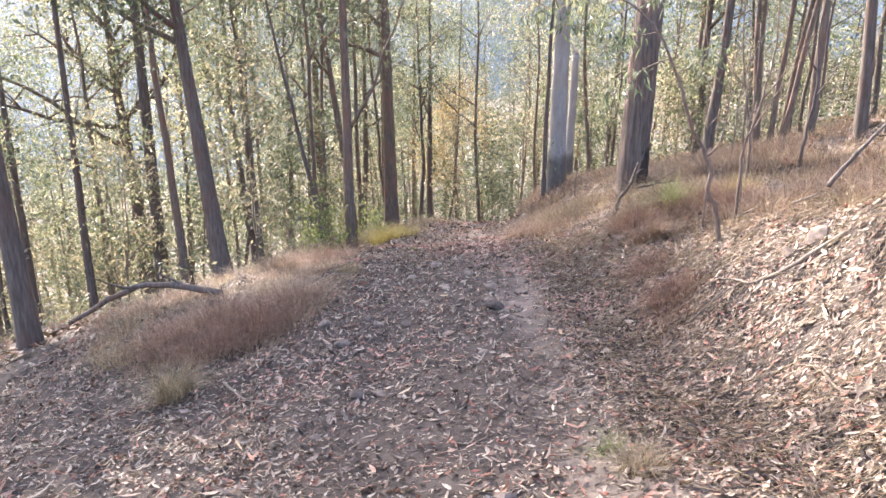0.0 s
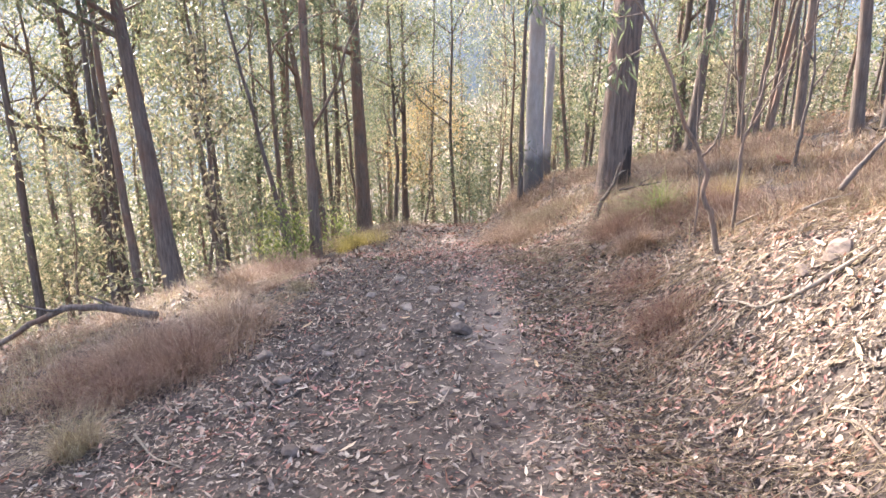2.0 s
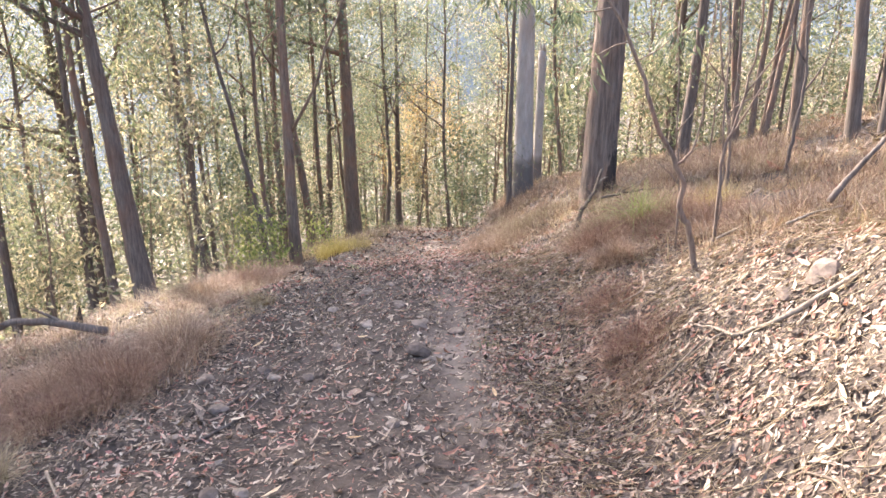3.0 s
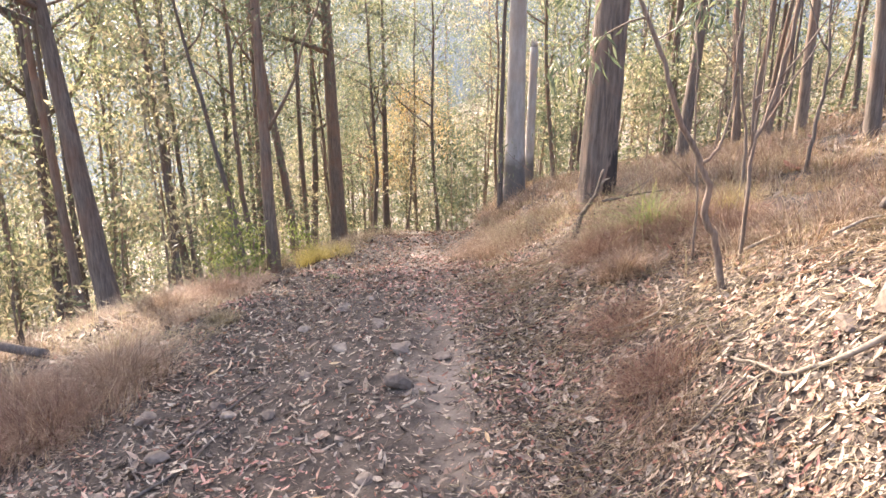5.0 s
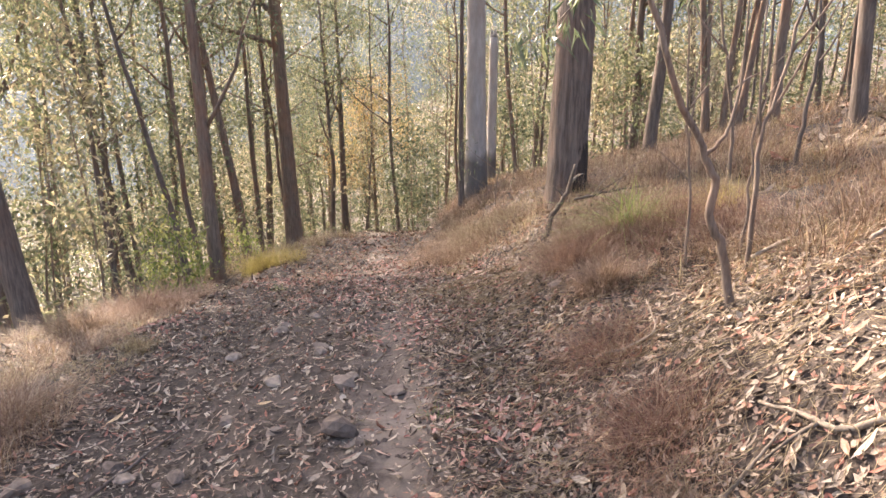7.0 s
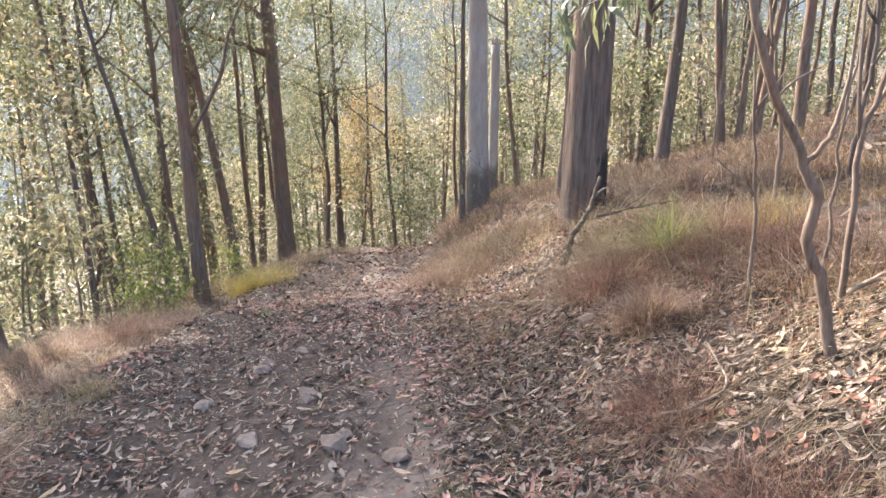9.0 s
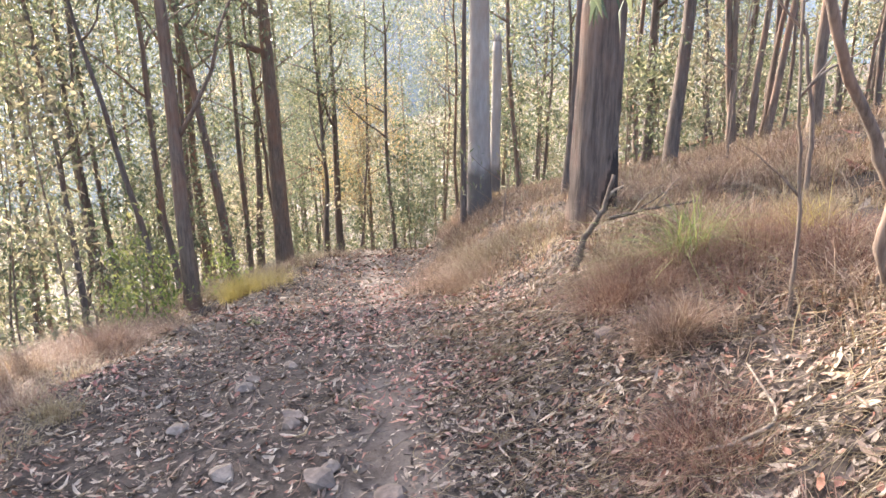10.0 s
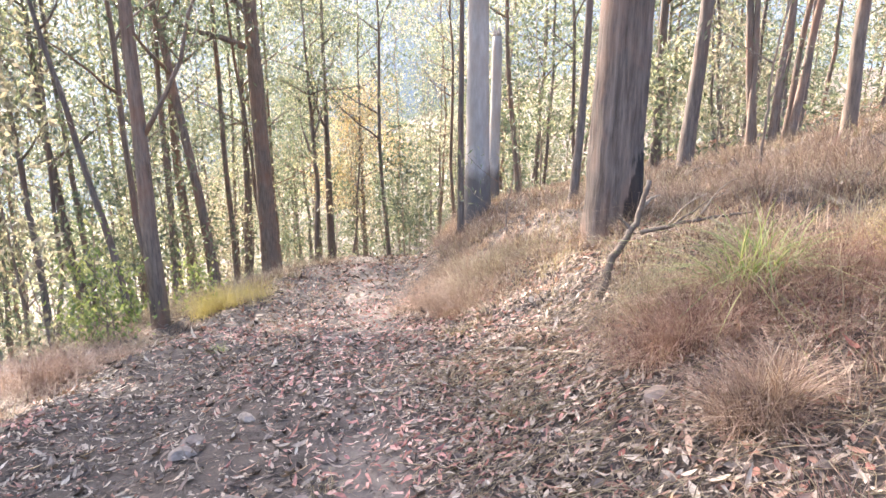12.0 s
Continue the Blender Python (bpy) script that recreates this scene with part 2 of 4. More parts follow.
class Geo:
    """Gathers rings, strips and leaves, and turns them into one mesh."""

    def __init__(self):
        self.v, self.f, self.n = [], [], 0

    def add(self, v, f):
        v = np.asarray(v, float)
        self.v.append(v)
        f = np.asarray(f, int) + self.n
        self.f.extend(f.tolist())
        self.n += len(v)

    def tube(self, pts, radii, sides=8, rough=0.0, flare=0.0, cap=True):
        pts = np.asarray(pts, float)
        k = len(pts)
        tang = np.gradient(pts, axis=0)
        tang /= np.linalg.norm(tang, axis=1)[:, None] + 1e-9
        ref = np.array((1.0, 0, 0)) if abs(tang[0][0]) < 0.8 else np.array((0, 1.0, 0))
        a = np.cross(tang, np.cross(ref, tang))
        a /= np.linalg.norm(a, axis=1)[:, None] + 1e-9
        b = np.cross(tang, a)
        th = np.arange(sides) * 2 * np.pi / sides
        lobes = 1 + rough * (0.5 * np.sin(3 * th + rng.uniform(0, 6)) + 0.35 * np.sin(5 * th + rng.uniform(0, 6)))
        r = np.asarray(radii, float)[:, None] * lobes[None, :] * (1 + rough * 0.35 * rng.normal(size=(k, sides)))
        if flare:
            s = np.linspace(0, 1, k)[:, None]
            r = r * (1 + flare * np.exp(-s * 14) * (1 + 0.5 * np.sin(5 * th + 1.0))[None, :])
        ring = pts[:, None, :] + r[..., None] * (np.cos(th)[None, :, None] * a[:, None, :] + np.sin(th)[None, :, None] * b[:, None, :])
        v = ring.reshape(-1, 3)
        i = np.arange(k - 1)[:, None] * sides
        j = np.arange(sides)[None, :]
        q = np.stack((i + j, i + (j + 1) % sides, i + sides + (j + 1) % sides, i + sides + j), -1).reshape(-1, 4)
        self.add(v, q)
        if cap:
            self.f.append([self.n - 1 - x for x in range(sides)][::-1])
            self.f.append([self.n - k * sides + x for x in range(sides)][::-1])

    def leaves(self, at, along, side, length, width, curl=0.0):
        """Lens-shaped leaves, folded along the midrib: five points, two quads... one strip each."""
        n = len(at)
        along = along / (np.linalg.norm(along, axis=1)[:, None] + 1e-9)
        side = side - along * (side * along).sum(1)[:, None]
        side /= np.linalg.norm(side, axis=1)[:, None] + 1e-9
        up = np.cross(side, along)
        length, width = np.broadcast_to(length, n)[:, None], np.broadcast_to(width, n)[:, None]
        c = np.broadcast_to(curl, n)[:, None]
        p0 = at
        p1 = at + along * length * 0.42 + side * width * 0.5 + up * c * length
        p2 = at + along * length + up * c * length * 0.2
        p3 = at + along * length * 0.42 - side * width * 0.5 + up * c * length
        v = np.stack((p0, p1, p2, p3), 1).reshape(-1, 3)
        self.add(v, np.arange(n * 4).reshape(n, 4))

    def curled(self, at, along, side, length, width, curl):
        """Ground leaves: a curled lens of eight points."""
        n = len(at)
        along = along / (np.linalg.norm(along, axis=1)[:, None] + 1e-9)
        side = side - along * (side * along).sum(1)[:, None]
        side /= np.linalg.norm(side, axis=1)[:, None] + 1e-9
        up = np.cross(along, side)
        up *= np.where(up[:, 2:3] < 0, -1, 1)
        L, W, c = (np.broadcast_to(x, n)[:, None] for x in (length, width, curl))
        pts = []
        for s, w in ((0.0, 0.0), (0.3, 0.46), (0.65, 0.4), (1.0, 0.0)):
            mid = at + along * L * (s - 0.5) + up * L * c * (4 * (s - 0.5) ** 2)
            if w == 0:
                pts.append(mid)
            else:
                lift = up * W * np.abs(c) * 1.2
                pts += [mid + side * W * w + lift, mid, mid - side * W * w + lift]
        v = np.stack(pts, 1).reshape(-1, 3)
        one = np.array(((0, 1, 2, 2), (0, 2, 3, 3), (1, 4, 5, 2), (2, 5, 6, 3), (4, 7, 5, 5), (5, 7, 6, 6)))
        f = (one[None] + (np.arange(n) * 8)[:, None, None]).reshape(-1, 4)
        self.v.append(v)
        for q in (f + self.n).tolist():
            self.f.append(q if q[2] != q[3] else q[:3])
        self.n += len(v)

    def blades(self, at, lean, height, width, segs=2):
        """Grass blades: tapered strips that bend over."""
        n = len(at)
        h, w = np.broadcast_to(height, n)[:, None], np.broadcast_to(width, n)[:, None]
        sidev = np.stack((-lean[:, 1], lean[:, 0], np.zeros(n)), 1)
        sidev /= np.linalg.norm(sidev, axis=1)[:, None] + 1e-9
        ln = np.linalg.norm(lean, axis=1)[:, None]
        flat = np.concatenate((lean, np.zeros((n, 1))), 1)
        sway = rng.normal(0, 0.3, (n, 1))
        fall = np.clip(0.38 * ln + rng.uniform(0, 0.35, (n, 1)), 0, 0.95)
        pts = []
        for k in range(segs + 1):
            s = k / segs
            mid = at + (flat + sidev * sway) * h * s * s + np.array((0, 0, 1.0)) * h * s * (1 - fall * s)
            if k < segs:
                ww = w * (1 - 0.6 * s) * 0.5
                pts += [mid - sidev * ww, mid + sidev * ww]
            else:
                pts.append(mid)
        m = 2 * segs + 1
        v = np.stack(pts, 1).reshape(-1, 3)
        self.v.append(v)
        for o in (np.arange(n) * m + self.n).tolist():
            for k in range(segs - 1):
                self.f.append((o + 2 * k, o + 2 * k + 1, o + 2 * k + 3, o + 2 * k + 2))
            self.f.append((o + 2 * segs - 2, o + 2 * segs - 1, o + 2 * segs))
        self.n += len(v)

    def mesh(self, name, material, smooth=True):
        me = bpy.data.meshes.new(name)
        v = np.concatenate(self.v) if self.v else np.zeros((0, 3))
        me.from_pydata(v.tolist(), [], self.f)
        me.materials.append(material)
        if smooth:
            me.polygons.foreach_set("use_smooth", [True] * len(me.polygons))
        me.update()
        return me


def part(name, geo, material, parent, label="", smooth=True):
    ob = new(name, geo.mesh(name, material, smooth))
    ob.parent = parent
    if label:
        ob["label"] = label
    return ob


# ---- the lie of the land ----
def smooth01(a, b, x):
    s = np.clip((x - a) / (b - a), 0, 1)
    return s * s * (3 - 2 * s)


def track_x(y):
    """Where the middle of the track runs."""
    y = np.clip(y, -10, 60)
    return 0.15 + 0.0025 * y * np.abs(y)


def waves(x, y):
    return (0.5 * np.sin(1.7 * x + 0.6 * np.sin(1.3 * y) + 0.4) * np.sin(1.9 * y + 0.8 * np.sin(0.9 * x))
            + 0.3 * np.sin(4.1 * x + 1.1 * np.sin(2.7 * y)) * np.sin(3.7 * y + 1.9)
            + 0.2 * np.sin(9.3 * x + 2.0 * np.sin(5.1 * y)) * np.sin(8.7 * y + 1.3 * np.sin(6.1 * x)))


# the track's fall against an even slope, and the foot, height and width of the cut bank, along y
FALL_Y, FALL = (0, 4, 5.5, 7, 8.5, 10, 11.5, 13.5, 16, 20, 24.5, 28), (0, -0.25, -0.163, 0.085, 0.355, 0.393, 0.408, 0.335, 0.298, -0.032, -0.415, 0)
BANK_Y, FOOT, HIGH, WIDE = (4, 8, 12, 18, 24), (1.70, 1.02, 1.37, 0.55, 0.65), (1.60, 0.57, 0.92, 1.22, 1.72), (1.79, 1.74, 1.6, 2.1, 1.85)


def along(y, knots, values):
    """A smoothed run of values along the track."""
    return sum(np.interp(y + d, knots, values) for d in (-0.7, -0.35, 0, 0.35, 0.7)) / 5


def land(x, y):
    x, y = np.asarray(x, float), np.asarray(y, float)
    u = x - track_x(y)
    z = 0.1 - 0.185 * np.clip(y, -60, 75) + along(y, FALL_Y, FALL)
    z = z + 0.55 * smooth01(14.5, 23, y) * np.exp(-(u / 5.0) ** 2)
    z = z - 0.13 * np.clip(y - 24.5, 0, 16) * np.exp(-(u / 5.0) ** 2)                                # the track dips out of sight
    r = np.clip((u - along(y, BANK_Y, FOOT)) / along(y, BANK_Y, WIDE), 0, 1)
    z = z + along(y, BANK_Y, HIGH) * (0.5 * smooth01(0, 1, r) + 0.5 * r) + 0.24 * np.clip(u - 2.6, 0, 60)
    z = z + 0.11 * np.clip(u, -1.4, 1.2) * (1 - smooth01(14, 20, y))                                # the track falls to the outside
    z = z - 0.17 * np.clip(-u - 1.4, 0, 2.6) - 0.30 * np.clip(-u - 4.0, 0, 60)
    z = z - 0.04 * np.exp(-((u - 0.62) / 0.22) ** 2) - 0.03 * np.exp(-((u + 0.75) / 0.25) ** 2)   # wheel ruts
    z = z + 0.10 * np.exp(-((u + 1.75) / 0.4) ** 2) * smooth01(5, 8, y)                            # low rim of the fill
    z = z + 0.06 * np.exp(-((x - 2.85) / 0.35) ** 2 - ((y - 6.7) / 0.4) ** 2)                       # root mound under the sapling
    rough = 0.03 + 0.07 * smooth01(1.3, 2.2, np.abs(u))
    return z + rough * waves(x, y)


def stretch(dense_a, dense_b, step, far, grow=1.16):
    mid = list(np.arange(dense_a, dense_b, step))
    out, s = [mid[-1]], step
    while out[-1] < far:
        s *= grow
        out.append(out[-1] + s)
    low, s = [mid[0]], step
    while low[-1] > -far:
        s *= grow
        low.append(low[-1] - s)
    return np.array(low[:0:-1] + mid + out[1:])


def build_ground():
    xs, ys = stretch(-4.5, 5.0, 0.06, 1500), stretch(1.0, 13.0, 0.07, 1500)
    gx, gy = np.meshgrid(xs, ys)
    z = land(gx, gy)
    near = (np.abs(gx) < 6) & (gy < 16) & (gy > 0)
    z += np.where(near, rng.normal(0, 0.006, z.shape), 0)
    v = np.stack((gx, gy, z), -1).reshape(-1, 3)
    nx, ny = len(xs), len(ys)
    i = (np.arange(ny - 1)[:, None] * nx + np.arange(nx - 1)[None, :]).reshape(-1)
    g = Geo()
    g.add(v, np.stack((i, i + 1, i + nx + 1, i + nx), 1))
    ob = new("ground", g.mesh("ground", M_SOIL))
    return tagged(ob, "sloping grey-brown stony soil of a forest track", "ground", kind="structure")


ground = build_ground()


def build_backdrop():
    """The far side of the valley; its blue and faint glow paint in haze."""
    m, nt, b = base_material("hazed_far_forest", 1.0)
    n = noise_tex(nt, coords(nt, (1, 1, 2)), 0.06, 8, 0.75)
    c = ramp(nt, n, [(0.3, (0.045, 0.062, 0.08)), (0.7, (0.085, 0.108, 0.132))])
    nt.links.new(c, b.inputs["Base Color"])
    # emission stands in for the light that haze would scatter
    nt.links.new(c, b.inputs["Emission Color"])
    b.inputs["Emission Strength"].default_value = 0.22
    az = np.radians(np.linspace(-80, 80, 161))
    rows = []
    for k, (r, h) in enumerate(((160, -45), (260, -6), (380, 40), (520, 88), (640, 112))):
        top = h + (0.18 * h + 6) * np.sin(az * 5 + 0.7 * k) + 5 * np.sin(az * 17 + k) + (14 * np.sin(az * 2.0 + 0.6) if k > 1 else 0)
        rows.append(np.stack((r * np.sin(az), r * np.cos(az), top), -1))
    v = np.concatenate(rows)
    i = (np.arange(4)[:, None] * 161 + np.arange(160)[None, :]).reshape(-1)
    g = Geo()
    g.add(v, np.stack((i, i + 1, i + 162, i + 161), 1))
    return tagged(new("backdrop", g.mesh("backdrop", m)), "far wooded ridge, haze painted into its blue", "hill", kind="structure")


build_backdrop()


# ---- trees ----
def wander(start, heading, length, steps, wobble, rise=0.0, curve=(0, 0, 0)):
    pts, p, d = [np.array(start, float)], np.array(start, float), np.array(heading, float)
    d /= np.linalg.norm(d)
    for _ in range(steps):
        d = d + rng.normal(0, wobble, 3) + np.array((0, 0, rise)) + np.array(curve)
        d /= np.linalg.norm(d)
        p = p + d * length / steps
        pts.append(p.copy())
    return np.array(pts)


def leaf_spray(geo, tips, per, spread, length, width, droop=0.6):
    tips = np.asarray(tips, float)
    at = np.repeat(tips, per, 0)
    n = len(at)
    at = at + rng.normal(0, 1, (n, 3)) * np.array(spread)
    along = rng.normal(0, 1, (n, 3)) * np.array((1, 1, 0.6)) + np.array((0, 0, -droop * 1.5))
    side = rng.normal(0, 1, (n, 3))
    geo.leaves(at, along, side, length * rng.uniform(0.6, 1.3, n), width * rng.uniform(0.6, 1.3, n), rng.normal(0, 0.06, n))


def tree(name, base, height, radius, lean=(0, 0), bark=None, leaf=None, crown_from=0.5, limbs=7, limb_len=2.4, per=40, leaf_size=(0.16, 0.045),
         sides=10, wobble=0.02, rough=0.05, flare=0.35, spread=0.45, extra=(), label="", sink=0.25, rise=0.10, twigs=3, group="", rings=40, limb_sides=6):
    root = new(name)
    root.location = base
    tagged(root, label, "tree", group)
    steps = 14
    s = np.linspace(0, 1, steps + 1)
    wob = np.cumsum(rng.normal(0, wobble, (steps + 1, 2)), 0) * height / steps * 1.5
    wob -= wob[0]
    px = lean[0] * s * height + wob[:, 0]
    py = lean[1] * s * height + wob[:, 1]
    pts = np.stack((px, py, -sink + s * (height + sink)), 1)
    fine = np.linspace(0, 1, rings) ** 1.25
    pts = np.stack([np.interp(fine, s, pts[:, k]) for k in range(3)], 1)
    rad = radius * (1 - 0.8 * fine ** 0.9)
    g = Geo()
    g.tube(pts, rad, sides, rough, flare)
    part("trunk", g, bark, root)
    tips = []
    made = [(crown_from + (0.97 - crown_from) * (k + 0.5) / max(limbs, 1) + rng.uniform(-0.03, 0.03), None, None, None) for k in range(limbs)]
    for h, heading, ln, thick in list(extra) + made:
        j = int(np.clip(np.searchsorted(pts[:, 2], h * height), 1, rings - 1))
        p, r = pts[j], rad[j]
        if heading is None:
            a = rng.uniform(0, 2 * np.pi)
            heading = (np.cos(a), np.sin(a), rng.uniform(0.25, 0.9))
            ln = limb_len * (1.15 - 0.7 * max(0, h - crown_from) / max(1e-3, 1 - crown_from)) * rng.uniform(0.7, 1.2)
        lp = wander(p, heading, ln, 7, 0.13, rise * 0.4)
        g = Geo()
        r0 = thick or min(r * 0.6, 0.03 + 0.022 * ln)
        g.tube(lp, np.linspace(r0, r0 * 0.22, 8), limb_sides, 0.05)
        shoots = []
        for k in range(twigs):
            q = lp[rng.integers(2, 7)]
            d = rng.normal(0, 1, 3) + (lp[-1] - lp[0]) / ln * 1.2
            tp = wander(q, d, ln * rng.uniform(0.3, 0.55), 4, 0.2, 0.02)
            tg = g if group else Geo()
            tg.tube(tp, np.linspace(r0 * 0.35, 0.004, 5), limb_sides - 2, 0, cap=False)
            shoots += [] if group else [tg]
            tips += [tp[2], tp[3], tp[4]]
        limb = part("limb", g, bark, root)
        for tg in shoots:
            part("twig", tg, bark, limb)
        tips += [lp[4], lp[5], lp[6], lp[7]]
    if leaf is not None and per and tips:
        g = Geo()
        leaf_spray(g, tips, per, (spread, spread, spread * 0.75), leaf_size[0], leaf_size[1])
        part("crown", g, leaf, root, smooth=False)
    return root


def on_land(x, y, dz=0.0):
    return (x, y, float(land(x, y)) + dz)


# the tall trees beside the track
rng = np.random.default_rng(21)
tree("tree", on_land(3.34, 11.87), 17, 0.262, (0.03, 0.0), M_BARK_BIG, M_GREEN, 0.5, 9, 3.2, 36, sides=26, wobble=0.008, rough=0.10, flare=0.16, rings=60,
     label="big eucalypt with grey stringy bark and a black fire scar")
tree("tree", on_land(3.33, 19.8), 19, 0.27, (-0.004, 0.0), M_BARK_PALE, M_GREEN, 0.55, 9, 3.2, 36, sides=18, wobble=0.004, rough=0.02, flare=0.22,
     label="tall smooth pale grey gum with dark bark at its base")
tree("tree", on_land(2.83, 18.8), 9, 0.075, (0.008, 0.0), M_BARK_DARK, M_OLIVE, 0.62, 6, 1.2, 26, wobble=0.014, flare=0.2,
     label="slim dark tree beside the pale gum")
# the three limbs from 0.54 up are added, out of view, to shade the bank
tree("tree", on_land(-2.17, 15.9), 13, 0.135, (-0.006, 0.0), M_BARK_BROWN, M_GREEN, 0.45, 10, 2.2, 46, (0.11, 0.03), wobble=0.008, flare=0.3,
     extra=((0.205, (0.52, 0.05, 0.95), 4.6, 0.038), (0.54, (-1, -0.1, 0.15), 1.3, 0.035), (0.60, (-0.9, 0.4, 0.2), 1.4, 0.035), (0.66, (-1, 0.1, 0.2), 1.3, 0.035)), label="brown-barked tree with a low slanting limb at the track's edge")
tree("tree", on_land(-1.95, 26.3), 17, 0.29, (-0.02, 0.0), M_BARK_BROWN, M_GREEN, 0.35, 10, 3.0, 60, wobble=0.006, label="stout brown tree past the grass at the track's edge")
tree("tree", on_land(-0.64, 36.0), 13, 0.2, (0.003, 0.0), M_BARK_DARK, M_OLIVE, 0.4, 8, 2.4, 60, wobble=0.012, label="straight dark tree where the track goes out of sight")
tree("tree", on_land(-4.6, 13.9), 9.3, 0.21, (-0.10, 0.0), M_BARK_DARK, M_GREEN, 0.5, 9, 2.2, 55, wobble=0.01, flare=0.4, label="leaning dark-barked tree behind the dry grass")
tree("tree", on_land(-6.1, 9.4), 9, 0.17, (-0.03, 0.0), M_BARK_DARK, M_GREEN, 0.45, 8, 2.2, 45, wobble=0.01, label="dark tree trunk at the edge of the slope")
tree("tree", on_land(-12.6, 28), 14, 0.36, (-0.07, 0.0), M_BARK_DARK, M_TAN, 0.45, 16, 5.5, 5, wobble=0.03, twigs=7, label="wide dark tree with many bare branches")
tree("tree", on_land(-6.5, 16.6), 11.5, 0.12, (-0.05, 0.0), M_BARK_BROWN, M_OLIVE, 0.5, 11, 2.4, 40, label="slim brown tree below the track")
tree("tree", on_land(-3.0, 17.2), 9, 0.07, (-0.20, 0.05), M_BARK_DARK, M_GREEN, 0.5, 5, 1.8, 18, wobble=0.03, label="slim crooked dark tree below the track")
tree("tree", on_land(-3.08, 24), 15, 0.15, (-0.11, 0.0), M_BARK_BROWN, M_GREEN, 0.35, 9, 2.4, 55, wobble=0.025, label="reddish-brown crooked tree down the slope")
tree("tree", on_land(-5.1, 30), 18, 0.2, (-0.04, 0.0), M_BARK_BROWN, M_GREEN, 0.4, 8, 2.4, 50, label="straight brown tree down the slope")
tree("tree", on_land(-4.0, 34), 14, 0.19, (0.02, 0.0), M_BARK_DARK, M_GREEN, 0.35, 8, 2.4, 50, label="straight dark tree down the slope")
tree("tree", on_land(-5.2, 19), 11, 0.075, (-0.06, 0.0), M_BARK_DARK, M_OLIVE, 0.3, 8, 1.6, 36, wobble=0.025, label="thin dark tree with yellow-green leaves")
tree("tree", on_land(-7.3, 26), 13, 0.17, (-0.055, 0.0), M_BARK_DARK, M_GREEN, 0.4, 8, 2.4, 50, label="dark tree down the slope")
tree("tree", on_land(-12.2, 24), 13, 0.13, (-0.02, 0.0), M_BARK_BROWN, M_OLIVE, 0.4, 8, 2.2, 36, label="slim brown tree down the slope")
tree("tree", on_land(-1.9, 45), 14, 0.22, (0.01, 0.0), M_BARK_BROWN, M_OLIVE, 0.3, 9, 2.6, 60, label="brown tree far down the slope")
tree("tree", on_land(8.1, 22), 14, 0.13, (0.01, 0.0), M_BARK_DARK, M_OLIVE, 0.25, 8, 2.4, 50, label="dark tree on the hillside")
tree("tree", on_land(6.75, 17.5), 14, 0.14, (0.045, 0.0), M_BARK_DARK, M_OLIVE, 0.3, 8, 2.4, 50, wobble=0.01, label="dark leaning tree on the hillside")
tree("tree", on_land(4.2, 16), 11, 0.07, (0.03, 0.0), M_BARK_DARK, M_OLIVE, 0.45, 6, 1.8, 36, label="slim dark tree behind the big eucalypt")
for bx, by, ln, r in ((8.05, 17.5, -0.06, 0.085), (8.2, 17.2, 0.03, 0.07), (8.35, 17.0, 0.17, 0.075), (8.45, 17.3, 0.11, 0.06), (7.9, 17.4, -0.02, 0.06)):
    tree("tree", on_land(bx, by), 11, r, (ln, 0.02), M_BARK_BROWN, M_OLIVE, 0.35, 6, 1.8, 40, wobble=0.025, label="reddish-brown stem of a clump on the hillside", group="clump of stems on the hillside")
tree("tree", on_land(8.0, 15), 11, 0.10, (-0.03, 0.0), M_BARK_BROWN, M_OLIVE, 0.35, 7, 2.0, 40, label="brown tree high on the hillside")
tree("tree", on_land(6.9, 11.3), 11, 0.10, (-0.10, 0.02), M_BARK_DARK, M_OLIVE, 0.45, 6, 2.0, 36, label="dark tree leaning on the hillside")
tree("tree", on_land(7.2, 11.1), 10, 0.075, (0.03, 0.02), M_BARK_DARK, M_OLIVE, 0.45, 6, 2.0, 36, label="slim dark tree on the hillside")
tree("tree", on_land(0.9, 40), 9, 0.12, (-0.02, 0.0), M_BARK_BROWN, M_ORANGE, 0.2, 14, 2.8, 50, spread=0.55, label="young tree with orange and yellow leaves")


# trees added for their shadows: tops set to shade track and verge, not bank
for tx, ty, top in ((-8.15, 18.85, 8.6), (-9.28, 21.75, 9.4), (-10.4, 24.65, 10.2), (-11.8, 18.7, 8.0), (-9.6, 17.8, 8.6), (-13.9, 19.6, 9.2)):
    tree("tree", on_land(tx, ty), top - float(land(tx, ty)), 0.12, (0, 0), M_BARK_DARK, M_GREEN, 0.78, 14, 1.8, 34, (0.2, 0.06), wobble=0.006, spread=0.4, label="straight dark tree with a full round crown, added to shade the track")


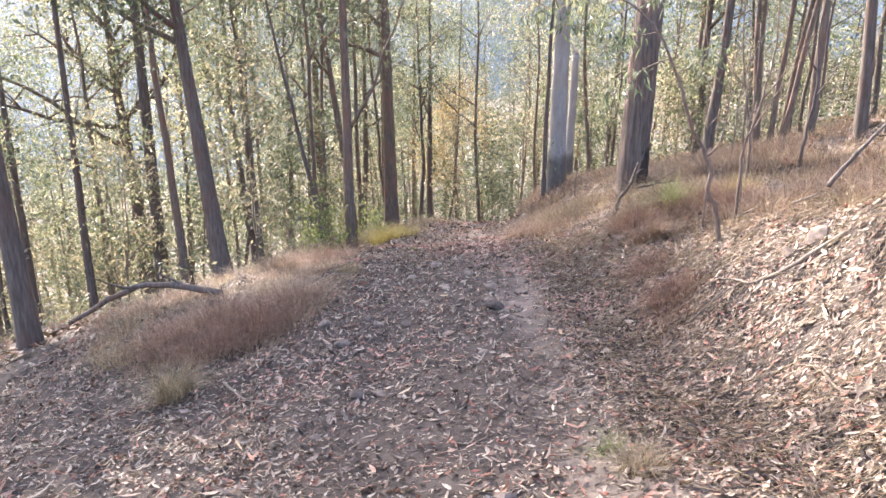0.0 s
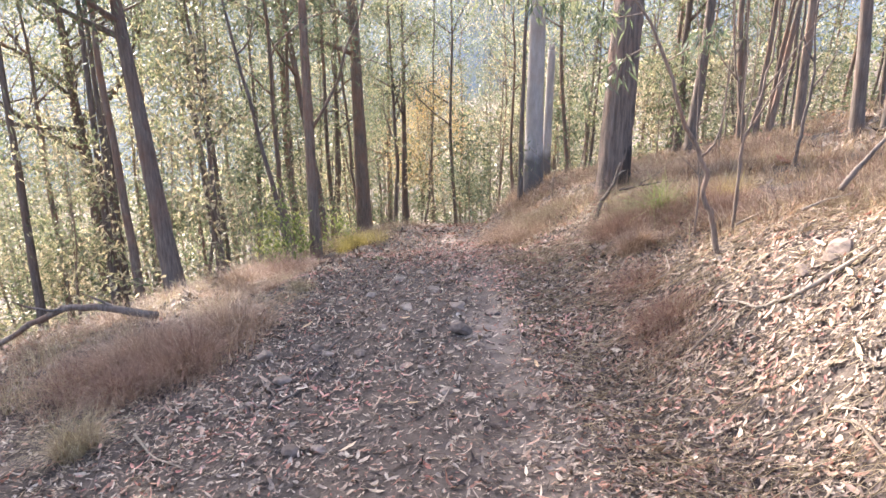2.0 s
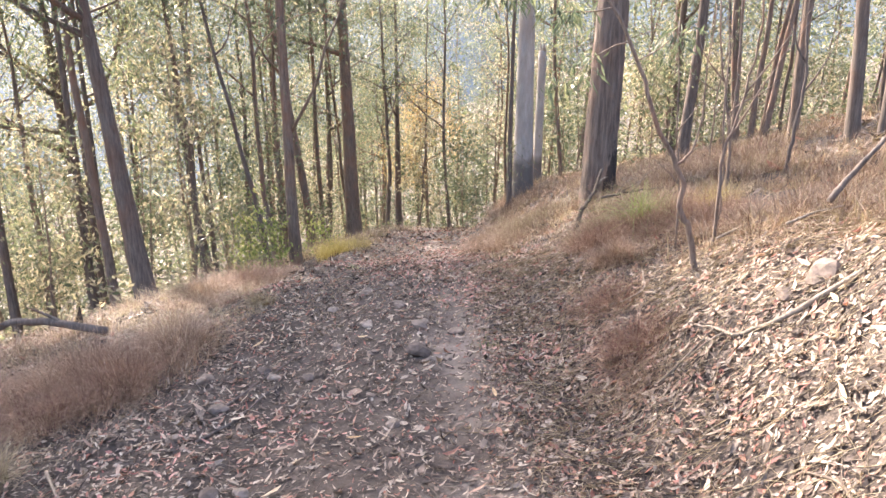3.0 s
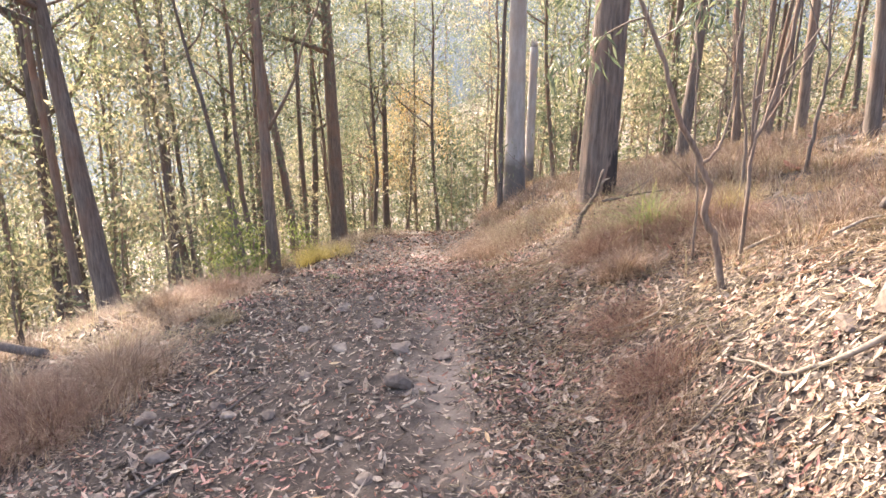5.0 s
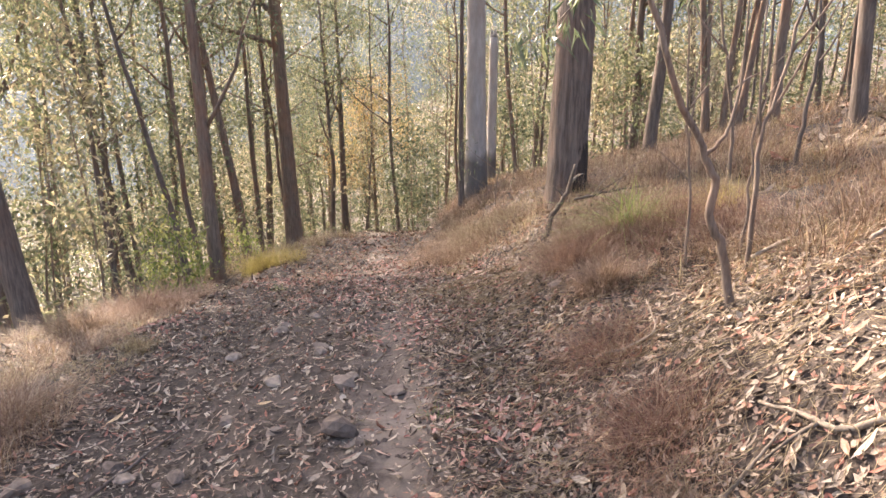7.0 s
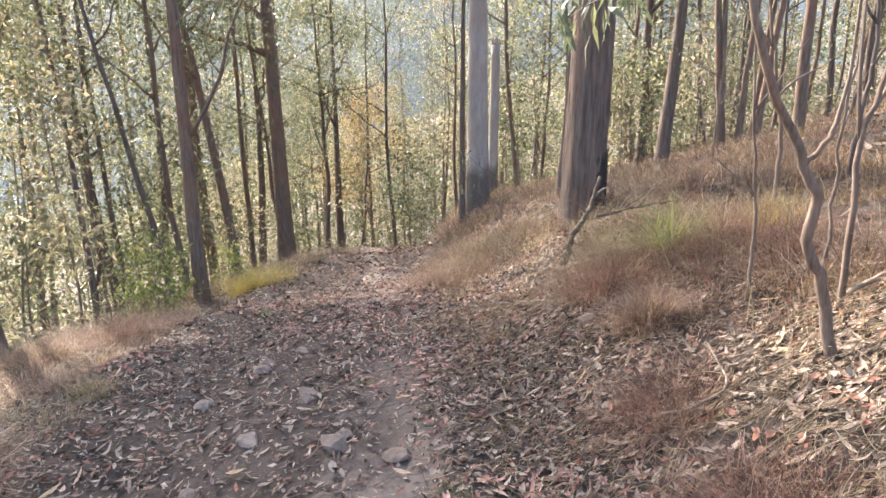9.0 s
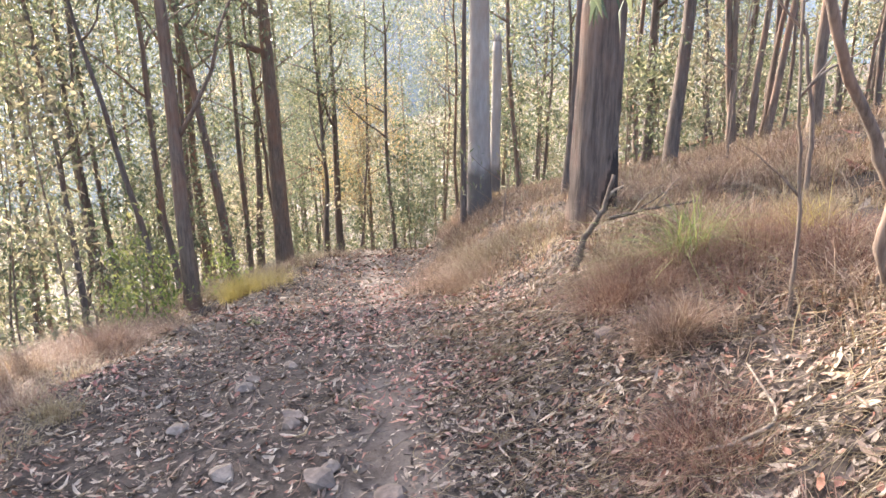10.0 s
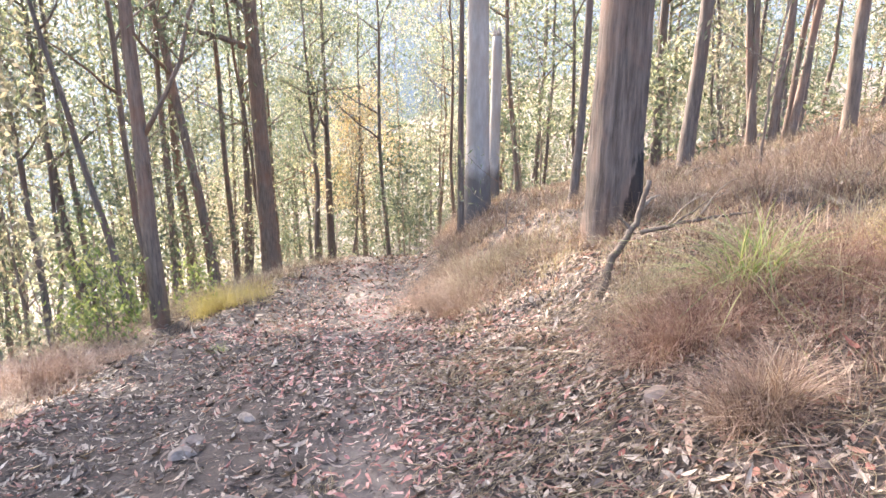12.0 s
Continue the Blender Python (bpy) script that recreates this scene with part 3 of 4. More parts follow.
# the forest down the slope and up the hillside
rng = np.random.default_rng(26)
def forest():
    kinds = []
    for k in range(10):
        leaf = (M_OLIVE, M_GREEN, M_TAN, M_OLIVE)[k % 4]
        kinds.append(tree("tree", (0, 0, 0), rng.uniform(9, 17), rng.uniform(0.05, 0.12), rng.normal(0, 0.06, 2), (M_BARK_BROWN, M_BARK_DARK)[k % 2], leaf, rng.uniform(0.12, 0.35), 11, rng.uniform(1.8, 3.2), 17,
                          (0.17, 0.052), 7, 0.045, 0.04, 0.2, rng.uniform(0.3, 0.42), sink=1.0, twigs=1, rings=18, limb_sides=5, label="thin forest tree with sparse hanging leaves", group="forest trees"))
    for k in range(5):
        leaf = (M_OLIVE, M_TAN, M_GREEN, M_OLIVE, M_TAN)[k]
        kinds.append(tree("tree", (0, 0, 0), rng.uniform(2.5, 5.5), 0.03, rng.normal(0, 0.06, 2), M_BARK_THIN, leaf, 0.1, 8, rng.uniform(0.8, 1.3), 9,
                          (0.17, 0.06), 6, 0.035, 0.04, 0.1, 0.3, sink=0.6, twigs=2, rings=10, limb_sides=5, label="leafy sapling of the forest's undergrowth", group="forest saplings"))
    # tall trees added to dapple the track; their crowns stay out of view
    for k in range(4):
        kinds.append(tree("tree", (0, 0, 0), rng.uniform(20, 25), rng.uniform(0.085, 0.14), rng.normal(0, 0.025, 2), (M_BARK_DARK, M_BARK_BROWN)[k % 2], M_GREEN, 0.5, 11, 3.4, 17,
                          (0.2, 0.06), 9, 0.02, 0.04, 0.25, 0.5, sink=1.0, twigs=3, rings=24, limb_sides=5, label="tall straight forest tree, its high leafy crown added for shade", group="tall forest trees"))
    used, spots, far = set(), [], []

    def settle(count, nearest, furthest, left, right, choices, gap, power=1.1):
        done = tries = 0
        while done < count and tries < 6000:
            tries += 1
            d = nearest + (furthest - nearest) * rng.uniform() ** power
            a = radians(rng.uniform(left, right))
            x, y = d * math.sin(a), d * math.cos(a)
            u = x - float(track_x(y))
            if (-2.9 < u < 3.9 and y < 31) or (u > 0 and y < 19.5):
                continue
            if -31 < math.degrees(a) < -21 and d < 29 and choices[0] in (0, 15):
                continue                            # the wide bare tree stands free
            across = 0.81 * x + 0.588 * y
            if (choices[0] == 0 and 3.9 < across < 6.5 and y < 30) or (choices[0] == 15 and 2.4 < across < 7.8):
                continue                            # the gap that lets the low sun in on the bank
            if any((x - p) ** 2 + (y - q) ** 2 < gap for p, q in spots):
                continue
            spots.append((x, y))
            k = int(rng.choice(choices))
            if 10 <= k < 15 and d > 33:
                far.append((k, x, y, rng.uniform(0, 2 * np.pi), rng.uniform(0.85, 1.2)))
                done += 1
                continue
            m = pose(*on_land(x, y), 0, 0, rng.uniform(0, 360)) @ Matrix.Scale(rng.uniform(0.85, 1.15), 4)
            if k in used:
                copy_thing(kinds[k], m)
            else:
                kinds[k].matrix_basis = m
                used.add(k)
            done += 1
    settle(19, 19, 46, -62, -6, range(15, 19), 6.0, 1.0)
    settle(4, 25, 44, -17, -4, range(15, 19), 12.0, 1.0)
    settle(8, 19, 36, -60, -34, range(15, 19), 5.0, 1.0)
    settle(84, 17, 80, -44, -3, range(10), 1.6, 0.9)
    settle(44, 30, 80, -7, 13, range(10), 1.4)
    settle(54, 20, 60, 7, 46, range(10), 1.3)
    settle(20, 21, 46, 18, 46, range(10), 1.2)
    settle(24, 29, 64, -47, -27, range(10), 1.2)
    settle(56, 17.5, 60, -46, -4, range(10, 15), 0.5)
    settle(42, 31, 75, -7, 13, range(10, 15), 0.5, 1.0)
    settle(42, 19.5, 55, 7, 46, range(10, 15), 0.5)
    for k in range(10, 15):                         # those too far off to count
        wood, leaf = Geo(), Geo()
        for ob in kinds[k].children:
            me = ob.data
            v = np.empty(len(me.vertices) * 3)
            me.vertices.foreach_get("co", v)
            f = [list(p.vertices) for p in me.polygons]
            if ob.name.startswith("limb") and len(f) > 40:
                f = f[:35]
            for kk, x, y, a, size in far:
                if kk == k:
                    c, n = np.array(((math.cos(a), -math.sin(a), 0), (math.sin(a), math.cos(a), 0), (0, 0, 1))), (leaf if ob.name.startswith("crown") else wood)
                    n.v.append(v.reshape(-1, 3) @ c.T * size + np.array(on_land(x, y)))
                    n.f += [[i + n.n for i in p] for p in f]
                    n.n += len(v) // 3
        if wood.v:
            tagged(new("far_sapling_stems", wood.mesh("far_sapling_stems", M_BARK_THIN)), "thin stems of far saplings in the forest", "saplings", kind="stuff")
            tagged(new("far_sapling_leaves", leaf.mesh("far_sapling_leaves", [c for c in kinds[k].children if c.name.startswith("crown")][0].data.materials[0], False)), "pale leaves of far saplings in the forest", "saplings", kind="stuff")


forest()


def undergrowth():
    """Low leafy growth over the forest floor, too much to count."""
    for name, leaf, n, x0, x1, y0, y1 in (("undergrowth", M_TAN, 12000, -28, -3.5, 13, 62), ("undergrowth", M_OLIVE, 12000, -28, -3.5, 14, 62), ("undergrowth", M_OLIVE, 9000, -6, 14, 31, 62), ("undergrowth", M_OLIVE, 9000, 5, 30, 19, 50)):
        tips = np.stack((rng.uniform(x0, x1, n // 12), rng.uniform(y0, y1, n // 12), np.zeros(n // 12)), 1)
        tips[:, 2] = land(tips[:, 0], tips[:, 1]) + 0.9 * rng.uniform(0, 1, len(tips)) ** 2
        g = Geo()
        leaf_spray(g, tips, 12, (0.35, 0.35, 0.2), 0.2, 0.07, 0.2)
        tagged(new(name, g.mesh(name, leaf, False)), "low leafy undergrowth covering the forest floor", "undergrowth", kind="stuff")


undergrowth()


def far_woods():
    """Tree tops beyond the nearer trunks, too many to count."""
    for leaf, n in ((M_OLIVE, 800), (M_GREEN, 700), (M_TAN, 300)):
        d, a = rng.uniform(48, 170, n), np.radians(rng.uniform(-52, 52, n))
        tips = np.stack((d * np.sin(a), d * np.cos(a), rng.uniform(0.5, 9, n)), 1)
        tips[:, 2] += land(tips[:, 0], tips[:, 1])
        g = Geo()
        leaf_spray(g, tips, 22, (1.5, 1.5, 1.1), 0.6, 0.26, 0.4)
        tagged(new("far_woods", g.mesh("far_woods", leaf, False)), "hazy tree tops of the far woods", "woods", kind="stuff")


def forest_foliage():
    """Leafy sprays of the young trees that fill the forest between the trunks, too many to count."""
    for leaf, n, d0, d1, a0, a1, top in ((M_OLIVE, 1500, 30, 72, -46, -5, 6), (M_GREEN, 1500, 26, 70, -46, -3, 8), (M_TAN, 900, 28, 74, -46, -4, 5), (M_OLIVE, 1100, 46, 78, -9, 10, 8), (M_GREEN, 800, 44, 78, -9, 12, 9),
                                         (M_OLIVE, 900, 26, 66, 9, 46, 11), (M_GREEN, 700, 27, 66, 9, 46, 12)):
        d, a = rng.uniform(d0, d1, n), np.radians(rng.uniform(a0, a1, n))
        x, y = d * np.sin(a), d * np.cos(a)
        low = land(x, y) + 0.5
        tips = np.stack((x, y, low + (np.maximum(top, low + 6) - low) * rng.uniform(0, 1, n) ** 0.9), 1)
        g = Geo()
        leaf_spray(g, tips, 34, (0.75, 0.75, 0.5), 0.19, 0.062, 0.5)
        tagged(new("forest_foliage", g.mesh("forest_foliage", leaf, False)), "sprays of dull green leaves filling the forest", "foliage", kind="stuff")


far_woods()
forest_foliage()


# ---- saplings and dead wood beside the track ----
rng = np.random.default_rng(22)
def bend(points, n):
    """A smooth line through a few points."""
    p = np.asarray(points, float)
    t = np.linspace(0, 1, len(p))
    q = np.linspace(0, 1, n)
    out = np.stack([np.interp(q, t, p[:, k]) for k in range(3)], 1)
    for _ in range(max(1, n // (2 * len(p)))):
        out[1:-1] = (out[:-2] + 2 * out[1:-1] + out[2:]) / 4
    return out


def stem(parent, name, points, r0, r1, bark, n=16, sides=8, rough=0.06, knots=0.006):
    pts = bend(points, n)
    pts[1:] += rng.normal(0, knots, (n - 1, 3))
    g = Geo()
    g.tube(pts, np.linspace(r0, r1, n), sides, rough)
    return pts, part(name, g, bark, parent)


def rooted(name, base, label, category):
    root = new(name)
    root.location = base
    return tagged(root, label, category)


def crooked_sapling():
    b = np.array((2.80, 6.70, float(land(2.80, 6.70)) - 0.06))
    root = rooted("sapling", b, "crooked forked sapling with pale bark leaning over the bank", "tree")
    at = [np.array(p) - b for p in ((2.84, 6.68, b[2]), (2.74, 6.7, 0.10), (2.64, 6.7, 0.30), (2.65, 6.7, 0.50), (2.58, 6.7, 0.63), (2.42, 6.7, 0.92), (2.30, 6.7, 1.22), (2.18, 6.7, 1.52), (2.02, 6.75, 1.82), (1.80, 6.8, 2.05), (1.50, 6.9, 2.16))]
    main, trunk = stem(root, "trunk", at, 0.027, 0.009, M_BARK_THIN, 40, 10)
    fork = np.array((2.585, 6.7, 0.63)) - b
    stem(root, "limb", [fork, fork + (0.10, 0.03, 0.08), fork + (0.17, 0.05, 0.22), fork + (0.19, 0.05, 0.6), fork + (0.24, 0.1, 1.2)], 0.013, 0.004, M_BARK_THIN, 18)
    tips = []
    for k, d, ln in ((28, (-0.9, 0.2, 0.1), 0.7), (31, (-0.7, -0.3, -0.2), 0.6), (33, (0.2, 0.5, 0.5), 0.6), (35, (-0.9, 0.3, -0.3), 0.8), (37, (-0.8, -0.4, -0.35), 0.7), (39, (-1, 0.1, -0.35), 0.8), (26, (0.8, 0.3, 0.4), 0.5)):
        w = wander(main[k], d, ln, 7, 0.16, -0.03)
        g = Geo()
        g.tube(w, np.linspace(0.007, 0.002, 8), 5)
        part("twig", g, M_BARK_THIN, trunk)
        tips += list(w[3:])
    g = Geo()
    leaf_spray(g, tips, 15, (0.06, 0.06, 0.05), 0.12, 0.02, 1.2)
    part("leaves", g, M_GREEN, root, smooth=False)


crooked_sapling()


def thin_sapling(x, y, points, r, label, leaves=0, leaf=M_OLIVE, bark=M_BARK_THIN, side=(), leaf_size=(0.11, 0.024)):
    b = np.array((x, y, float(land(x, y)) - 0.05))
    root = rooted("sapling", b, label, "tree")
    pts, _ = stem(root, "trunk", [(0, 0, 0)] + list(points), r, r * 0.35, bark, 22)
    tips = [pts[-1], pts[-4]]
    for k, d, ln in side:
        w = wander(pts[k], d, ln, 7, 0.12, 0.04)
        g = Geo()
        g.tube(w, np.linspace(r * 0.6, r * 0.12, 8), 6)
        part("limb", g, bark, root)
        tips += list(w[4:])
    if leaves:
        g = Geo()
        leaf_spray(g, tips, leaves, (0.14, 0.14, 0.1), leaf_size[0], leaf_size[1], 0.8)
        part("leaves", g, leaf, root, smooth=False)


thin_sapling(3.10, 7.05, ((0.0, 0.0, 0.5), (0.02, 0.05, 0.9), (0.16, 0.08, 1.3), (0.26, 0.1, 1.9), (0.2, 0.1, 2.6)), 0.018, "upright forked sapling with reddish bark on the bank", 0,
             bark=M_BARK_BROWN, side=((8, (-0.25, 0.1, 1.0), 1.5), (9, (0.55, 0.1, 0.8), 1.2), (13, (0.4, 0, 0.8), 0.9)))
thin_sapling(3.06, 7.75, ((-0.03, 0, 0.3), (-0.02, 0, 0.6), (-0.10, 0, 1.1), (-0.12, 0.05, 1.7), (-0.2, 0.05, 2.4)), 0.013, "thin bare sapling stem on the bank", 0, side=((9, (-0.5, 0.2, 0.6), 0.4), (13, (0.5, 0, 0.7), 0.5)))
thin_sapling(3.30, 7.5, ((0.03, 0, 0.4), (0.0, 0, 0.9), (0.06, 0, 1.5), (0.04, 0.05, 2.2)), 0.012, "thin bare sapling stem beside a forked sapling", 0, side=((11, (0.5, 0.2, 0.6), 0.5),))
thin_sapling(4.3, 9.6, ((0.03, 0, 0.6), (-0.1, 0, 1.2), (-0.25, 0, 1.9), (-0.3, 0.05, 2.8)), 0.022, "slim sapling on the grassy hillside", 0, side=((9, (0.6, 0.2, 0.6), 0.8), (12, (-0.6, 0.2, 0.6), 0.8)))
thin_sapling(5.2, 9.9, ((0.03, 0, 0.6), (0.1, 0, 1.2), (0.0, 0, 1.9), (0.1, 0.05, 2.8)), 0.026, "slim dark sapling on the grassy hillside", 0, bark=M_BARK_DARK, side=((9, (0.6, 0.2, 0.6), 0.9), (12, (-0.6, 0.2, 0.6), 0.8)))
thin_sapling(5.6, 13.2, ((0.0, 0, 0.8), (0.05, 0, 1.5), (0.2, 0, 2.6)), 0.02, "slim sapling behind the big eucalypt", 10, side=((8, (0.6, 0.2, 0.4), 0.8), (12, (-0.6, 0.2, 0.4), 0.8), (16, (0.3, 0.2, 0.4), 0.8)))
thin_sapling(-2.75, 15.3, ((0.02, 0, 0.5), (-0.05, 0, 1.0), (-0.02, 0, 1.8)), 0.016, "leafy green sapling beside a brown trunk", 22, M_LIME, side=((4, (0.5, -0.2, 0.4), 0.5), (6, (-0.6, -0.2, 0.3), 0.6), (9, (0.4, 0.2, 0.4), 0.6), (12, (-0.5, 0, 0.4), 0.5)), leaf_size=(0.12, 0.045))
thin_sapling(-3.4, 15.0, ((0.0, 0, 0.5), (-0.1, 0, 1.0), (-0.3, 0, 2.2)), 0.014, "leafy sapling below the track", 18, M_OLIVE, side=((4, (0.5, -0.2, 0.4), 0.5), (6, (-0.6, -0.2, 0.3), 0.6), (10, (0.4, 0.2, 0.4), 0.6)))
thin_sapling(3.0, 15.2, ((0.0, 0, 0.5), (0.1, 0, 1.0), (0.05, 0, 1.6)), 0.014, "small twiggy sapling beside the bank", 6, side=((5, (-0.8, -0.1, 0.4), 0.9), (7, (0.7, -0.2, 0.3), 0.7), (10, (-0.6, 0.2, 0.3), 0.9)))


def dead_stump():
    b = np.array((3.98, 21.5, float(land(3.98, 21.5)) - 0.2))
    root = rooted("tree_stump", b, "tall dead broken stump beside the pale gum", "tree")
    n = 18
    pts = np.stack((np.linspace(0, 0.05, n), np.zeros(n), np.linspace(0, 1.72 - b[2], n)), 1)
    g = Geo()
    g.tube(pts, np.linspace(0.14, 0.11, n), 11, 0.08, 0.2)
    part("trunk", g, M_BARK_PALE, root)
    g = Geo()
    for k in range(5):
        a = k * 1.3
        p = pts[-1] + np.array((0.07 * math.cos(a), 0.07 * math.sin(a), -0.03))
        g.tube([p, p + (0.0, 0.0, 0.08 + 0.05 * (k % 3)), p + (0.01, 0, 0.16 + 0.09 * (k % 3))], (0.04, 0.025, 0.004), 5)
    part("splinter", g, M_BARK_PALE, root)


dead_stump()


def dead_branch(name, points, r0, r1, label, forks=(), n=16, category="branch", bark=None, ground_it=0.0):
    """A fallen or leaning branch through the points given; forks: (index, heading, length)."""
    p = np.asarray(points, float)
    if ground_it:
        p[:, 2] = land(p[:, 0], p[:, 1]) + ground_it
    b = p[0].copy()
    root = rooted(name, b, label, category)
    pts, wood = stem(root, "wood", p - b, r0, r1, bark or M_STICK, n, 7, 0.12, r0 * 0.18)
    for k, d, ln in forks:
        w = wander(pts[k], d, ln, 5, 0.15)
        g = Geo()
        g.tube(w, np.linspace(r0 * 0.55, r0 * 0.12, 6), 5, 0.1)
        part("twig", g, bark or M_STICK, wood)
    return root


dead_branch("branch", ((2.58, 10.05, -0.72), (2.66, 10.05, -0.42), (2.82, 10.05, -0.2), (2.90, 10.05, 0.10)), 0.034, 0.016, "pale broken branch leaning against the bank", ((9, (-0.5, 0, 0.8), 0.12), (12, (0.6, 0.1, 0.5), 0.16)))
zb = float(land(3.3, 10.3))
dead_branch("branch", ((3.0, 10.4, zb + 0.06), (3.35, 10.35, zb + 0.15), (3.8, 10.3, zb + 0.22)), 0.018, 0.008, "grey dead branch lying at the big eucalypt's foot", ((5, (0.4, 0, 0.5), 0.5), (8, (0.6, 0.2, 0.5), 0.5), (4, (0.3, -0.4, 0.6), 0.4), (10, (0.6, -0.3, -0.3), 0.4)))
dead_branch("branch", ((3.72, 6.5, 0.38), (3.85, 6.5, 0.58), (4.02, 6.5, 0.80), (4.3, 6.5, 1.12)), 0.026, 0.012, "dark dead branch propped in the grass", bark=M_BARK_DARK)
dead_branch("log", ((-3.0, 8.8, -1.54), (-3.6, 8.93, -1.48), (-4.2, 9.08, -1.53), (-4.6, 9.2, -1.72), (-5.5, 9.45, -2.25)), 0.05, 0.035, "dark fallen log at the edge of the slope", ((3, (-0.7, 0.2, 0.3), 0.5), (8, (-0.9, -0.2, -0.2), 0.7)), bark=M_BARK_DARK, category="log")
dead_branch("root", ((2.72, 3.2, 0), (2.42, 3.42, 0), (2.30, 3.6, 0), (2.40, 3.95, 0), (2.36, 4.15, 0)), 0.016, 0.006, "pale exposed root on the leaf-strewn bank", category="root", ground_it=0.03)
dead_branch("root", ((3.05, 5.0, 0), (2.75, 5.2, 0), (2.55, 5.35, 0), (2.50, 5.6, 0), (2.46, 5.75, 0)), 0.018, 0.008, "pale forked root lying on dry leaves", ((9, (-0.8, -0.1, -0.3), 0.35),), category="root", ground_it=0.035)
dead_branch("stick", ((2.15, 5.45, 0), (2.32, 5.5, 0), (2.5, 5.55, 0)), 0.010, 0.005, "brown stick on the bank's foot", ground_it=0.04)
dead_branch("stick", ((-1.97, 5.62, 0), (-1.7, 5.25, 0), (-1.35, 4.95, 0)), 0.012, 0.005, "pale stick on the leaf litter", ((8, (0.7, 0.2, 0.2), 0.25), (10, (0.3, -0.7, 0.2), 0.2)), ground_it=0.03)
dead_branch("stick", ((-1.0, 5.8, 0), (-0.8, 6.1, 0), (-0.62, 6.7, 0)), 0.013, 0.006, "dark stick lying along the track", ground_it=0.02, bark=M_BARK_DARK)
dead_branch("stick", ((-1.0, 6.2, 0), (-0.75, 6.8, 0), (-0.45, 7.5, 0)), 0.014, 0.006, "long dark stick on the track's stones", ground_it=0.025, bark=M_BARK_DARK)
dead_branch("stick", ((1.88, 10.4, 0), (2.1, 9.7, 0), (2.28, 9.0, 0)), 0.015, 0.007, "brown stick at the foot of the bank", ground_it=0.03)
dead_branch("stick", ((2.03, 8.95, 0), (2.15, 9.0, 0), (2.27, 9.1, 0)), 0.008, 0.004, "thin curved stick at the foot of the bank", ground_it=0.05)
dead_branch("stick", ((2.16, 7.0, 0), (2.32, 6.95, 0), (2.5, 6.9, 0), (2.62, 7.4, 0)), 0.011, 0.005, "bent stick on the shaded bank", ground_it=0.05)
dead_branch("stick", ((0.75, 7.96, 0), (0.85, 8.2, 0), (0.92, 8.35, 0)), 0.006, 0.003, "thin stick on the bare track", ground_it=0.015)
dead_branch("stick", ((3.1, 7.0, 0), (3.35, 7.0, 0), (3.6, 7.1, 0)), 0.014, 0.006, "pale stick among the bank's grass", ((7, (0.5, 0.3, 0.5), 0.3),), ground_it=0.10)
dead_branch("stick", ((3.3, 6.3, 0), (3.6, 6.5, 0), (3.9, 6.6, 0)), 0.012, 0.005, "grey stick among the bank's grass", ground_it=0.12)


# ---- stones ----
rng = np.random.default_rng(23)
def stone(x, y, size, label, flat=0.55, turn=0.0):
    bm = bmesh.new()
    bmesh.ops.create_icosphere(bm, subdivisions=2, radius=1.0)
    o = Vector((x * 3.1, y * 2.3, size * 9))
    cuts = [Vector(rng.normal(0, 1, 3)).normalized() for _ in range(7)]
    for v in bm.verts:
        for c in cuts:                              # broken faces
            d = v.co.dot(c) - 0.62
            if d > 0:
                v.co -= c * d
        v.co *= 1 + 0.16 * noise.noise(v.co * 1.7 + o)
        v.co.x *= size * 0.62
        v.co.y *= size * 0.5
        v.co.z *= size * flat * 0.62
    me = bpy.data.meshes.new("stone")
    bm.to_mesh(me)
    bm.free()
    me.materials.append(M_STONE)
    ob = new("stone", me)
    ob.matrix_world = pose(*on_land(x, y, size * flat * 0.2), rng.uniform(-10, 10), rng.uniform(-10, 10), turn or rng.uniform(0, 360))
    return tagged(ob, label, "stone", "stones on the track")


for x, y, size in ((0.57, 6.98, 0.21), (0.57, 7.62, 0.17), (0.32, 2.95, 0.12), (3.03, 5.33, 0.24)):
    stone(x, y, size, "angular brown stone half sunk among dry leaves", 0.7)
for x, y, size in ((1.0, 5.4, 0.09), (-0.69, 6.85, 0.13), (-0.8, 7.0, 0.15), (-1.0, 6.3, 0.17), (-1.25, 6.8, 0.16), (0.04, 7.9, 0.15), (0.35, 8.5, 0.14), (-0.08, 9.4, 0.16), (0.93, 7.47, 0.16),
                   (-0.39, 8.62, 0.15), (0.34, 8.36, 0.13), (-0.07, 9.2, 0.14), (0.19, 9.7, 0.13), (-0.69, 5.1, 0.15), (-0.5, 5.1, 0.12), (-1.65, 6.95, 0.16), (0.39, 5.8, 0.12), (2.87, 5.39, 0.16),
                   (-0.38, 6.8, 0.12), (-1.71, 3.0, 0.13), (2.28, 8.35, 0.16), (0.15, 7.1, 0.10), (-0.2, 7.4, 0.11), (0.2, 6.3, 0.09), (0.75, 8.9, 0.1), (-0.9, 4.3, 0.1), (0.6, 7.75, 0.12), (-1.2, 5.9, 0.12)):
    stone(x, y, size, "flat grey-brown stone lying on the track", 0.5)


